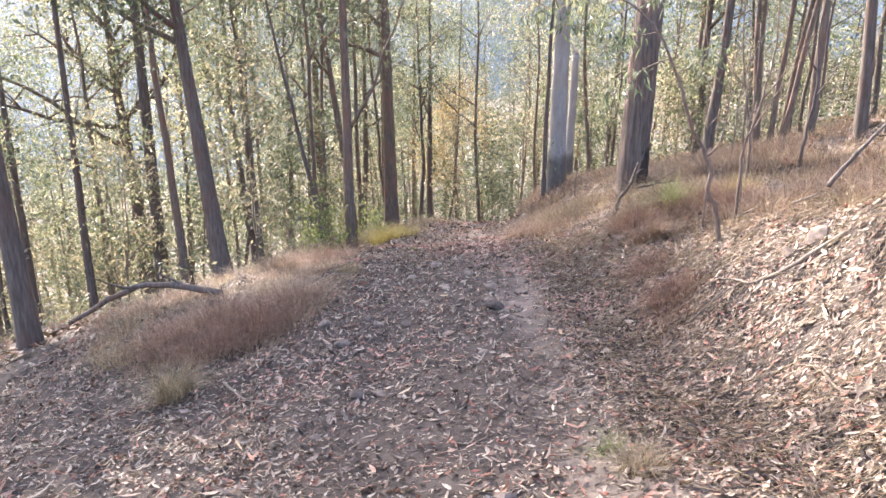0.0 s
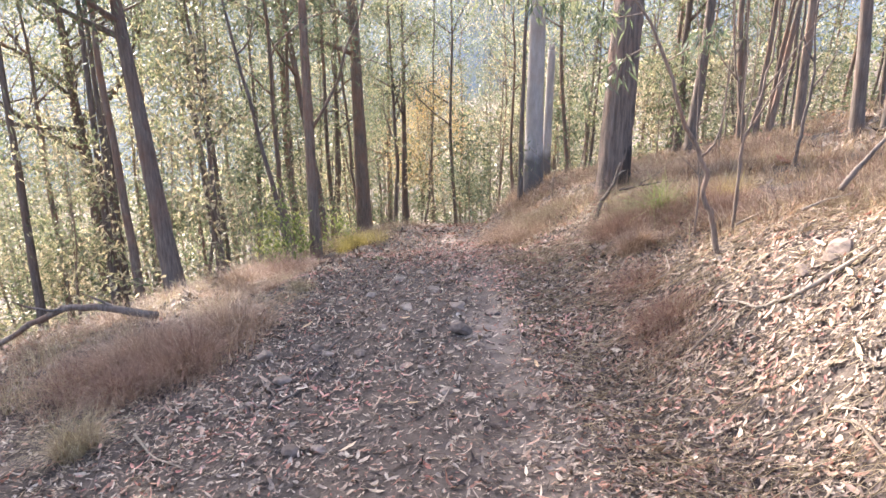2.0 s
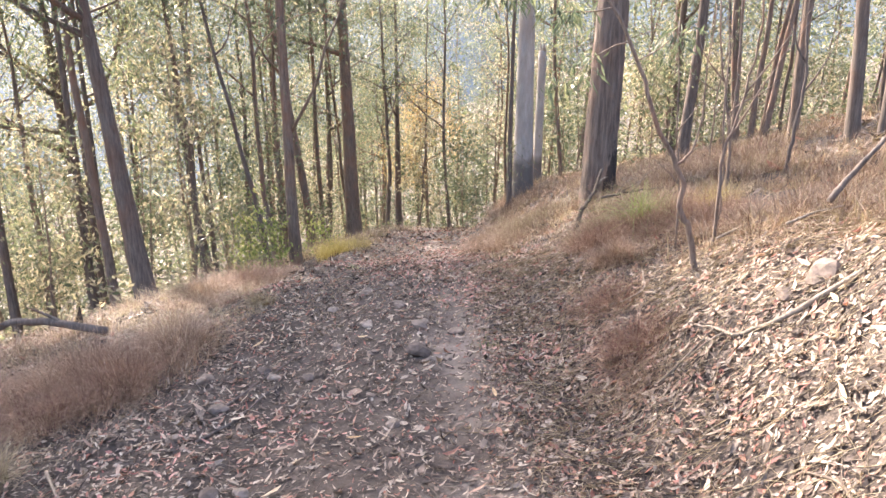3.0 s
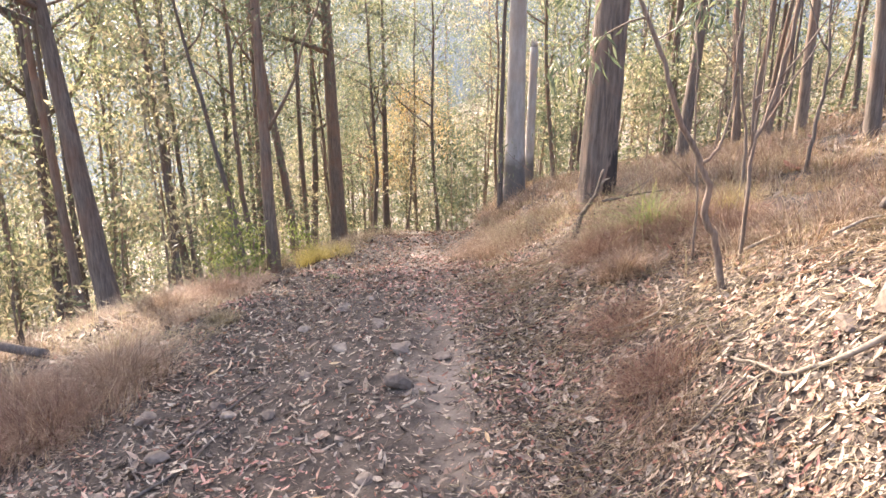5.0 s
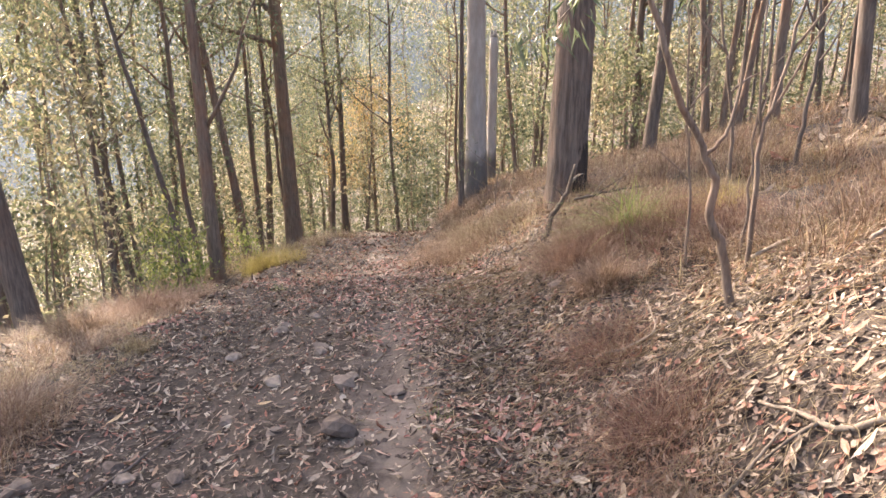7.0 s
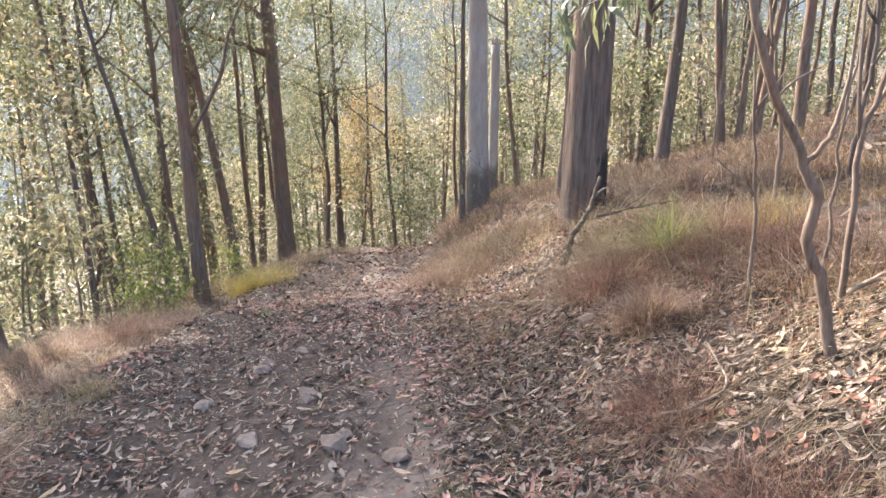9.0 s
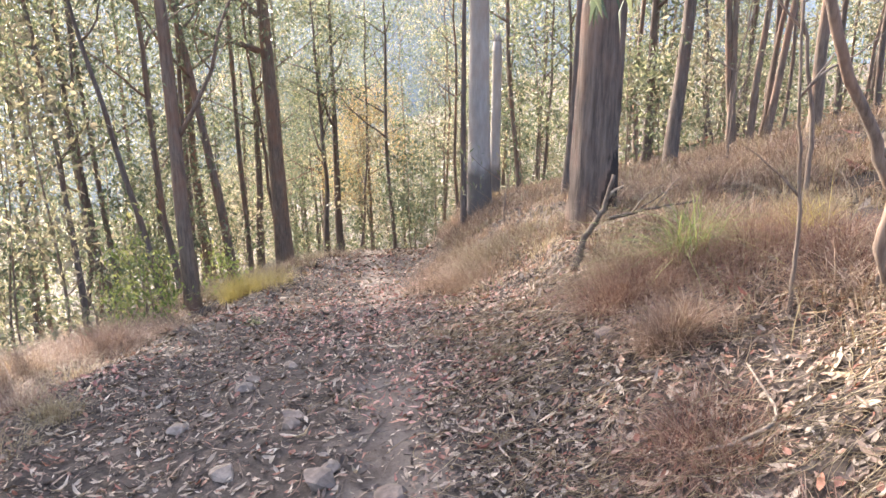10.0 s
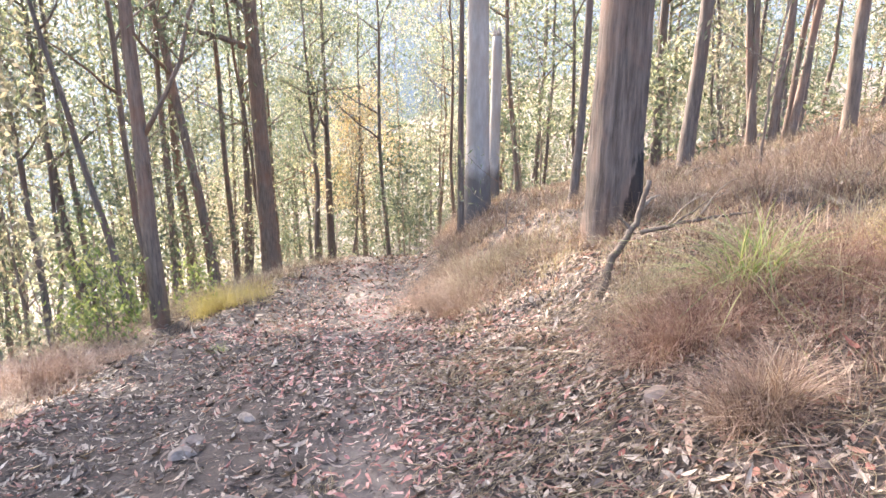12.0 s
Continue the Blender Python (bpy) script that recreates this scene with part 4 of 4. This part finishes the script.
# ---- grass ----
rng = np.random.default_rng(24)
def tussock_geo(geo, x, y, blades, radius, height, droop=0.5, width=0.004, segs=3):
    a, r = rng.uniform(0, 2 * np.pi, blades), radius * np.sqrt(rng.uniform(0, 1, blades))
    bx, by = x + r * np.cos(a), y + r * np.sin(a)
    bz = land(bx, by) - 0.02
    out = np.stack((np.cos(a), np.sin(a)), 1) * (r / radius)[:, None] * droop + rng.normal(0, 0.52, (blades, 2))
    geo.blades(np.stack((bx, by, bz), 1), out, height * rng.uniform(0.45, 1.15, blades), width * rng.uniform(0.7, 1.4, blades), segs)


def tussock(x, y, blades, radius, height, material, label, droop=0.6, width=0.0058):
    """Three tufts that have grown into one tussock."""
    b = on_land(x, y)
    root = new("grass_tussock")
    root.location = b
    tagged(root, label, "grass")
    turn = rng.uniform(0, 6.3)
    for k in range(3):
        a = turn + k * 2.1
        g = Geo()
        tussock_geo(g, x + 0.45 * radius * math.cos(a), y + 0.45 * radius * math.sin(a), blades // 3, 0.7 * radius, height * rng.uniform(0.8, 1.08), droop, width, 4)
        g.v = [v - np.array(b) for v in g.v]
        part("tuft", g, material, root)
    return root


TAN_TUFT = "dry reddish-brown grass tussock"
for x, y, n, r, h, mat, label, droop in (
        (1.07, 3.25, 150, 0.13, 0.34, M_STRAW, "thin yellow-green grass tuft on the leaf litter", 0.5), (0.98, 3.55, 60, 0.10, 0.22, M_LIME, "thin green grass tuft on the leaf litter", 0.5),
        (-2.43, 5.6, 480, 0.15, 0.50, M_STRAW, "upright straw-coloured grass tussock beside leaf litter", 0.4), (-1.0, 2.9, 260, 0.28, 0.16, M_STRAW, "low flattened straw grass on the leaf litter", 1.1),
        (-2.45, 6.55, 900, 0.26, 0.50, M_RUST, TAN_TUFT + " at the track's edge", 0.6), (-1.28, 8.95, 260, 0.16, 0.26, M_STRAW, "small straw tussock at the track's edge", 0.5),
        (2.55, 8.75, 1200, 0.28, 0.44, M_RUST, TAN_TUFT + " on the bank's face", 0.8),
        (2.50, 7.95, 900, 0.16, 0.44, M_DRY, "upright brown grass tussock on the bank's face", 0.5), (2.26, 7.05, 800, 0.26, 0.28, M_RUST, "drooping grey-brown grass clump at the bank's foot", 1.2),
        (2.2, 6.1, 1100, 0.25, 0.28, M_RUST, "dark drooping grass clump at the bank's foot", 1.1), (2.08, 5.6, 500, 0.22, 0.2, M_DRY, "low drooping grass clump at the bank's foot", 1.2),
        (-2.25, 12.1, 1300, 0.42, 0.70, M_RUST, TAN_TUFT + " on the track's edge", 0.9), (-2.75, 11.4, 1000, 0.40, 0.62, M_DRY, TAN_TUFT + " on the track's edge", 0.9),
        (-1.95, 13.1, 500, 0.34, 0.40, M_DRY, TAN_TUFT + " on the track's edge", 0.9), (-1.75, 9.5, 200, 0.16, 0.24, M_DRY, TAN_TUFT + " on the track's edge", 0.9),
        (-2.1, 7.0, 1500, 0.32, 0.66, M_RUST, TAN_TUFT + " on the track's edge", 0.8), (-2.55, 7.3, 1400, 0.34, 0.66, M_DRY, TAN_TUFT + " on the track's edge", 0.8),
        (-1.85, 7.7, 1200, 0.30, 0.56, M_DRY, TAN_TUFT + " on the track's edge", 0.8), (-2.95, 6.9, 900, 0.3, 0.52, M_RUST, TAN_TUFT + " on the track's edge", 0.8),
        (2.15, 14.2, 420, 0.4, 0.40, M_DRY, "grey-brown grass tussock at the bank's foot", 0.9), (2.0, 15.4, 420, 0.4, 0.42, M_DRY, "grey-brown grass tussock at the bank's foot", 0.9),
        (-1.35, 15.9, 700, 0.36, 0.74, M_GOLD, "yellow-green sunlit grass tussock beside a brown trunk", 0.7), (-0.95, 16.6, 420, 0.35, 0.50, M_GOLD, "yellow straw grass tussock beside the track", 0.7),
        (2.62, 9.3, 420, 0.26, 0.40, M_STRAW, "sunlit straw grass tussock at the big tree's foot", 0.8), (2.9, 8.95, 500, 0.30, 0.34, M_RUST, TAN_TUFT + " on the bank's face", 0.9),
        (3.3, 8.7, 620, 0.36, 0.36, M_RUST, TAN_TUFT + " on the bank's face", 0.9), (3.62, 9.1, 620, 0.36, 0.42, M_RUST, TAN_TUFT + " on the hillside", 0.9),
        (3.75, 8.55, 560, 0.36, 0.40, M_RUST, TAN_TUFT + " on the hillside", 0.9), (3.05, 8.3, 480, 0.36, 0.28, M_RUST, TAN_TUFT + " lying low on the bank's face", 1.2), (3.5, 8.05, 420, 0.24, 0.36, M_RUST, TAN_TUFT + " above the crooked sapling", 0.8),
        (3.88, 8.9, 160, 0.14, 0.50, M_GOLD, "tall yellow-green grass tussock on the hillside", 0.6), (1.72, 13.4, 700, 0.42, 0.52, M_DRY, "grey-brown grass tussock at the bank's foot", 0.9),
        (2.0, 12.5, 700, 0.42, 0.50, M_DRY, "grey-brown grass tussock on the bank's face", 0.9), (2.35, 13.6, 700, 0.45, 0.52, M_STRAW, "grey-green grass tussock on the bank's face", 0.9),
        (4.15, 9.3, 320, 0.24, 0.46, M_STRAW, "tall yellow-green grass tussock on the hillside", 0.6), (0.75, 8.55, 60, 0.08, 0.14, M_STRAW, "tiny straw grass tuft on the track", 0.5),
        (1.75, 8.85, 120, 0.14, 0.24, M_STRAW, "thin straw grass tuft at the bank's foot", 0.5), (1.5, 9.9, 120, 0.16, 0.2, M_STRAW, "low straw grass tuft at the bank's foot", 0.6),
        (-0.55, 12.3, 60, 0.08, 0.16, M_LIME, "small green seedling tuft on the track", 0.6), (1.2, 7.0, 50, 0.10, 0.12, M_LIME, "tiny green grass tuft on the track", 0.6)):
    tussock(x, y, int(1.6 * n), r, h, mat, label, droop, 0.0034)


tussock(3.12, 9.12, 260, 0.22, 0.62, M_LIME, "bright green drooping grass tussock below the big tree", 1.5, 0.007)


def dry_grass():
    """The uncounted grass of the verge and the bank."""
    dry, straw = Geo(), Geo()

    def sow(x0, x1, y0, y1, gap, want, height, blades, mixture, width=0.0045):
        nx, ny = int((x1 - x0) / gap), int((y1 - y0) / gap)
        for i in range(nx):
            for j in range(ny):
                x, y = x0 + (i + rng.uniform()) * gap, y0 + (j + rng.uniform()) * gap
                u = x - float(track_x(y))
                patch = 0.5 + 0.5 * math.sin(1.9 * x + 1.3 * math.sin(1.1 * y)) * math.sin(1.6 * y + 0.7 * x)
                p = want(x, y, u) * (0.22 + 0.95 * patch)
                if rng.uniform() > p:
                    continue
                g = straw if rng.uniform() < mixture else dry
                tussock_geo(g, x, y, int(0.72 * blades), gap * rng.uniform(0.5, 0.9), height * rng.uniform(0.6, 1.15) * min(1.0, 0.55 + 0.5 * p), rng.uniform(0.5, 1.2), 1.35 * width, 3 if gap < 0.37 and height > 0.3 else 2)
    # verge on the downhill side
    sow(-4.6, -1.3, 6.2, 16, 0.36, lambda x, y, u: 1.15 * (float(smooth01(-1.5, -1.9, u)) if y < 8.6 else (0.7 if y < 13 else 0.35) * float(smooth01(-2.0, -2.5, u))) * float(smooth01(6.0, 6.8, y - 0.9 * max(0, -3.1 - x))), 0.46, 190, 0.3, 0.0038)
    sow(-4.2, 0.2, 16, 28, 0.45, lambda x, y, u: 1.1 * float(smooth01(-1.25, -1.7, u)), 0.55, 110, 0.55, 0.007)
    # the bank and the hillside
    sow(1.5, 6.5, 6.6, 14, 0.28, lambda x, y, u: 1.1 * float(smooth01(2.0 - 0.2 * max(0, y - 11), 2.55 - 0.2 * max(0, y - 11), u)) * (0.25 if 8.9 < y < 11.2 and u < 2.45 else 0.3 if y < 8.6 and u < 3.0 else 1), 0.44, 130, 0.14)
    sow(3.05, 5.2, 3.2, 6.6, 0.26, lambda x, y, u: 1.0 * float(smooth01(2.9, 3.4, u + 0.25 * (y - 5))), 0.42, 140, 0.12)
    sow(1.0, 9.5, 14, 28, 0.45, lambda x, y, u: 1.2 * float(smooth01(1.15, 1.7, u)), 0.48, 110, 0.2, 0.007)
    sow(6.5, 11, 8, 14, 0.45, lambda x, y, u: 1.0, 0.45, 100, 0.18, 0.006)
    sow(9.5, 22, 9, 36, 0.85, lambda x, y, u: 1.0, 0.6, 45, 0.4, 0.014)
    sow(-15, -4, 12, 36, 0.85, lambda x, y, u: 0.9, 0.55, 40, 0.4, 0.013)
    sow(1.6, 3.2, 3.2, 8.8, 0.33, lambda x, y, u: 0.22 * float(smooth01(1.4, 1.8, u)), 0.2, 50, 0.4)
    sow(0.9, 2.3, 7.4, 14, 0.35, lambda x, y, u: 0.28 * float(smooth01(0.7, 1.1, u)), 0.16, 40, 0.6)
    sow(1.3, 3.4, 9.8, 18, 0.30, lambda x, y, u: 0.9 * float(smooth01(1.2, 1.55, u)) * (0.45 if y < 11.2 else 1), 0.40, 120, 0.45, 0.006)
    sow(-2.6, -0.2, 2.0, 7.5, 0.4, lambda x, y, u: 0.2, 0.12, 30, 0.7)
    # pale dead stalks that stand and lean among the grass
    sow(2.6, 7.0, 5.5, 14, 0.3, lambda x, y, u: 0.9 * float(smooth01(2.3, 2.9, u)), 0.66, 9, 1.0, 0.0042)
    sow(-4.4, -1.9, 6.4, 15, 0.4, lambda x, y, u: 0.8 * float(smooth01(-1.7, -2.1, u)), 0.62, 8, 1.0, 0.004)
    tagged(new("dry_grass", dry.mesh("dry_grass", M_DRY)), "dry reddish-brown grass along the verge and bank", "grass", kind="stuff")
    tagged(new("straw_grass", straw.mesh("straw_grass", M_STRAW)), "straw-coloured grass mixed along the verge and bank", "grass", kind="stuff")


dry_grass()


# low leafy shrubs at the foot of the brown tree
for sx, sy, h in ((-3.05, 15.5, 0.75), (-2.55, 15.0, 1.25), (-1.75, 16.35, 0.95)):
    thin_sapling(sx, sy, ((0.02, 0, 0.3 * h), (-0.04, 0, 0.6 * h), (0.02, 0, h)), 0.010, "low leafy yellow-green shrub beside a brown trunk", 15, M_LIME,
                 side=((3, (0.6, -0.3, 0.5), 0.35), (5, (-0.6, -0.2, 0.5), 0.4), (8, (0.5, 0.3, 0.6), 0.35), (11, (-0.5, 0.2, 0.6), 0.35), (15, (0.4, -0.2, 0.6), 0.3)), leaf_size=(0.085, 0.042))


# ---- leaf litter ----
rng = np.random.default_rng(25)
def litter_points(n, x0, x1, y0, y1, bare=True):
    x, y = rng.uniform(x0, x1, n), rng.uniform(y0, y1, n)
    u = x - track_x(y)
    keep = np.ones(n)
    if bare:                                        # thinner on the trodden rut
        keep -= 0.9 * np.exp(-((u - 0.66) / 0.22) ** 2) * (0.6 + 0.4 * np.sin(0.9 * y + 1.0)) + 0.25 * np.exp(-((u + 0.2) / 0.5) ** 2)
    keep *= 0.78 + 0.22 * np.sin(2.1 * x + 1.7 * np.sin(1.4 * y)) * np.sin(1.8 * y + 0.6)
    if not bare:                                    # the edge of a drift is ragged
        keep *= smooth01(x0, x0 + 0.9, x)
    k = rng.uniform(0, 1, n) < keep
    return x[k], y[k]


def litter_layer(name, n, x0, x1, y0, y1, length, width, label, lift=0.02, bare=True):
    x, y = litter_points(n, x0, x1, y0, y1, bare)
    n = len(x)
    a = rng.uniform(0, 2 * np.pi, n)
    e = 0.03
    nx, ny = (land(x + e, y) - land(x - e, y)) / (2 * e), (land(x, y + e) - land(x, y - e)) / (2 * e)
    tilt = rng.normal(0, 0.36, n)
    along = np.stack((np.cos(a), np.sin(a), nx * np.cos(a) + ny * np.sin(a) + tilt), 1)
    side = np.stack((-np.sin(a), np.cos(a), -nx * np.sin(a) + ny * np.cos(a) + rng.normal(0, 0.35, n)), 1)
    at = np.stack((x, y, land(x, y) + rng.uniform(0.004, lift, n)), 1)
    g = Geo()
    if length < 0.05:                               # crumbs: one folded blade each
        g.leaves(at, along, side, length * rng.lognormal(0, 0.4, n), width * rng.lognormal(0, 0.3, n), rng.normal(0, 0.12, n))
    else:
        g.curled(at, along, side, length * rng.lognormal(0, 0.42, n), width * rng.lognormal(0, 0.36, n), rng.normal(0.10, 0.18, n))
    tagged(new(name, g.mesh(name, M_LITTER)), label, "leaves", kind="stuff")


litter_layer("leaf_litter", 90000, -5.0, 3.9, 1.6, 12, 0.040, 0.015, "small broken bits of dry leaf strewn over track and bank", 0.016)
litter_layer("leaf_litter", 25000, -5.0, 2.4, 1.6, 10.5, 0.066, 0.021, "dry grey-brown gum leaves strewn over the track", 0.022)
litter_layer("leaf_litter", 29000, 0.9, 3.9, 2.2, 13.0, 0.056, 0.020, "pale dry gum leaves strewn over the bank", 0.04, False)
litter_layer("leaf_litter", 42000, 0.7, 3.9, 2.2, 11.0, 0.03, 0.012, "fine crumbled leaf and bark over the bank", 0.03, False)
litter_layer("leaf_litter", 5000, -8.0, 8.0, -5, 2.0, 0.11, 0.034, "dry leaves strewn over the track higher up", 0.03)
litter_layer("leaf_litter", 3500, -9.5, -4.8, 1.8, 11, 0.11, 0.034, "dry leaves strewn over the edge of the slope", 0.03, False)
litter_layer("leaf_litter", 4500, 3.8, 8.5, 1.8, 11, 0.10, 0.03, "dry leaves strewn under the hillside's grass", 0.03, False)
litter_layer("leaf_litter", 12000, -4.0, 4.5, 10.5, 17, 0.08, 0.026, "dry leaves strewn over the track further on", 0.03)
litter_layer("leaf_litter", 9000, -5.0, 6.0, 17, 30, 0.12, 0.04, "dry leaves strewn over the far stretch of track", 0.03)
litter_layer("leaf_litter", 8000, -16.0, -3.0, 8, 36, 0.2, 0.08, "dry leaves strewn over the forest slope", 0.04, False)
litter_layer("leaf_litter", 5000, 5.0, 18.0, 10, 36, 0.2, 0.08, "dry leaves strewn over the hillside", 0.04, False)


def red_patches():
    """Fallen leaves that are still red, lying in drifts."""
    g = Geo()
    for x, y, r, n in ((1.55, 6.7, 0.22, 60), (-0.55, 13.4, 0.5, 220), (1.75, 11.6, 0.5, 260), (0.8, 12.6, 0.6, 220), (1.4, 8.9, 0.45, 200), (0.5, 10.8, 0.5, 160), (-1.5, 9.9, 0.3, 90), (1.2, 14.5, 0.7, 260),
                       (-0.3, 6.0, 0.25, 40), (0.3, 17.5, 0.9, 260), (0.9, 20.5, 0.9, 240), (-1.5, 5.6, 0.4, 60), (2.4, 5.0, 0.4, 60), (1.9, 9.9, 0.35, 120)):
        n = int(1.7 * n)
        px, py = x + rng.normal(0, r, n), y + rng.normal(0, r, n)
        a = rng.uniform(0, 2 * np.pi, n)
        e = 0.03
        nx, ny = (land(px + e, py) - land(px - e, py)) / (2 * e), (land(px, py + e) - land(px, py - e)) / (2 * e)
        along = np.stack((np.cos(a), np.sin(a), nx * np.cos(a) + ny * np.sin(a) + rng.normal(0, 0.25, n)), 1)
        side = np.stack((-np.sin(a), np.cos(a), -nx * np.sin(a) + ny * np.cos(a) + rng.normal(0, 0.3, n)), 1)
        g.curled(np.stack((px, py, land(px, py) + rng.uniform(0.015, 0.035, n)), 1), along, side, 0.06 * rng.lognormal(0, 0.3, n), 0.021 * rng.lognormal(0, 0.3, n), rng.normal(0.1, 0.15, n))
    tagged(new("red_leaves", g.mesh("red_leaves", M_REDLEAF)), "drifts of fallen reddish-pink leaves on the track", "leaves", kind="stuff")


red_patches()


def straw_and_twigs():
    g = Geo()
    x, y = litter_points(4200, -3.2, 3.6, 1.8, 12)
    for px, py in zip(x, y):
        a, ln = rng.uniform(0, np.pi), rng.uniform(0.06, 0.3)
        q = np.linspace(-0.5, 0.5, 4)
        cx, cy = px + q * ln * math.cos(a), py + q * ln * math.sin(a) + rng.normal(0, 0.008, 4)
        g.tube(np.stack((cx, cy, land(cx, cy) + 0.012 + rng.uniform(0, 0.02)), 1), np.full(4, rng.uniform(0.0012, 0.0035)), 4, cap=False)
    tagged(new("fallen_twigs", g.mesh("fallen_twigs", M_STICK)), "thin fallen twigs scattered among the leaf litter", "twigs", kind="stuff")
    g = Geo()
    x, y = litter_points(8500, 0.9, 3.9, 2.6, 10.5, False)
    for px, py in zip(x, y):
        a, ln = rng.uniform(0, 2 * np.pi), rng.uniform(0.08, 0.28)
        q = np.linspace(-0.5, 0.5, 5)
        bow = ln * rng.normal(0, 0.25) * (1 - 4 * q * q)
        cx, cy = px + q * ln * math.cos(a) - bow * math.sin(a), py + q * ln * math.sin(a) + bow * math.cos(a)
        g.tube(np.stack((cx, cy, land(cx, cy) + 0.02 + rng.uniform(0, 0.04) + 0.05 * rng.uniform() * (q + 0.5)), 1), np.full(5, rng.uniform(0.001, 0.0024)), 3, cap=False)
    tagged(new("fallen_straw", g.mesh("fallen_straw", M_STRAW)), "bent dry straw tangled among the bank's leaves", "straw", kind="stuff")
    g = Geo()
    x, y = litter_points(900, -2.0, 1.6, 2.0, 13, False)
    for px, py in zip(x, y):
        r = rng.uniform(0.008, 0.03)
        v = np.array(((1, 0, 0), (0.2, 0.9, 0.1), (-0.9, 0.3, 0), (-0.4, -0.8, 0), (0.6, -0.7, 0.1), (0.1, 0.1, 0.7))) * r * rng.uniform(0.7, 1.3, (6, 3))
        t = rng.uniform(0, 6.3)
        v = np.stack((v[:, 0] * math.cos(t) - v[:, 1] * math.sin(t), v[:, 0] * math.sin(t) + v[:, 1] * math.cos(t), v[:, 2]), 1)
        g.v.append(v + np.array((px, py, float(land(px, py)) - 0.002)))
        o = g.n
        g.f += [(o + k, o + (k + 1) % 5, o + 5) for k in range(5)]
        g.n += 6
    tagged(new("pebbles", g.mesh("pebbles", M_STONE, False)), "small grey-brown pebbles scattered over the track", "stones", kind="stuff")


straw_and_twigs()


def large_leaves():
    """The larger leaves that lie on top, each a piece of the ground."""
    shapes = []
    for k in range(8):
        g = Geo()
        g.curled(np.zeros((1, 3)), np.array(((1.0, 0.0, 0.0),)), np.array(((0.0, 1.0, 0.15 * (k % 3 - 1)),)), 0.09 + 0.009 * k, 0.022 + 0.004 * (k % 4), 0.04 + 0.025 * (k % 4))
        shapes.append(g.mesh("leaf", M_BIGLEAF))
    for n in range(300):
        if n % 2:
            x, y = rng.uniform(1.9, 3.3), rng.uniform(2.6, 8.5)
        else:
            x, y = rng.uniform(-1.8, 2.0), rng.uniform(2.4, 9.5)
        ob = new("leaf", shapes[n % 8])
        e = 0.04
        sx, sy = float(land(x + e, y) - land(x - e, y)) / (2 * e), float(land(x, y + e) - land(x, y - e)) / (2 * e)
        up = Vector((-sx, -sy, 1)).normalized()
        m = up.to_track_quat("Z", "Y").to_matrix().to_4x4() @ pose(0, 0, 0, rng.uniform(-20, 20), rng.uniform(-20, 20), rng.uniform(0, 360))
        ob.matrix_world = Matrix.Translation(on_land(x, y, 0.03)) @ m
        ob.parent = ground


large_leaves()
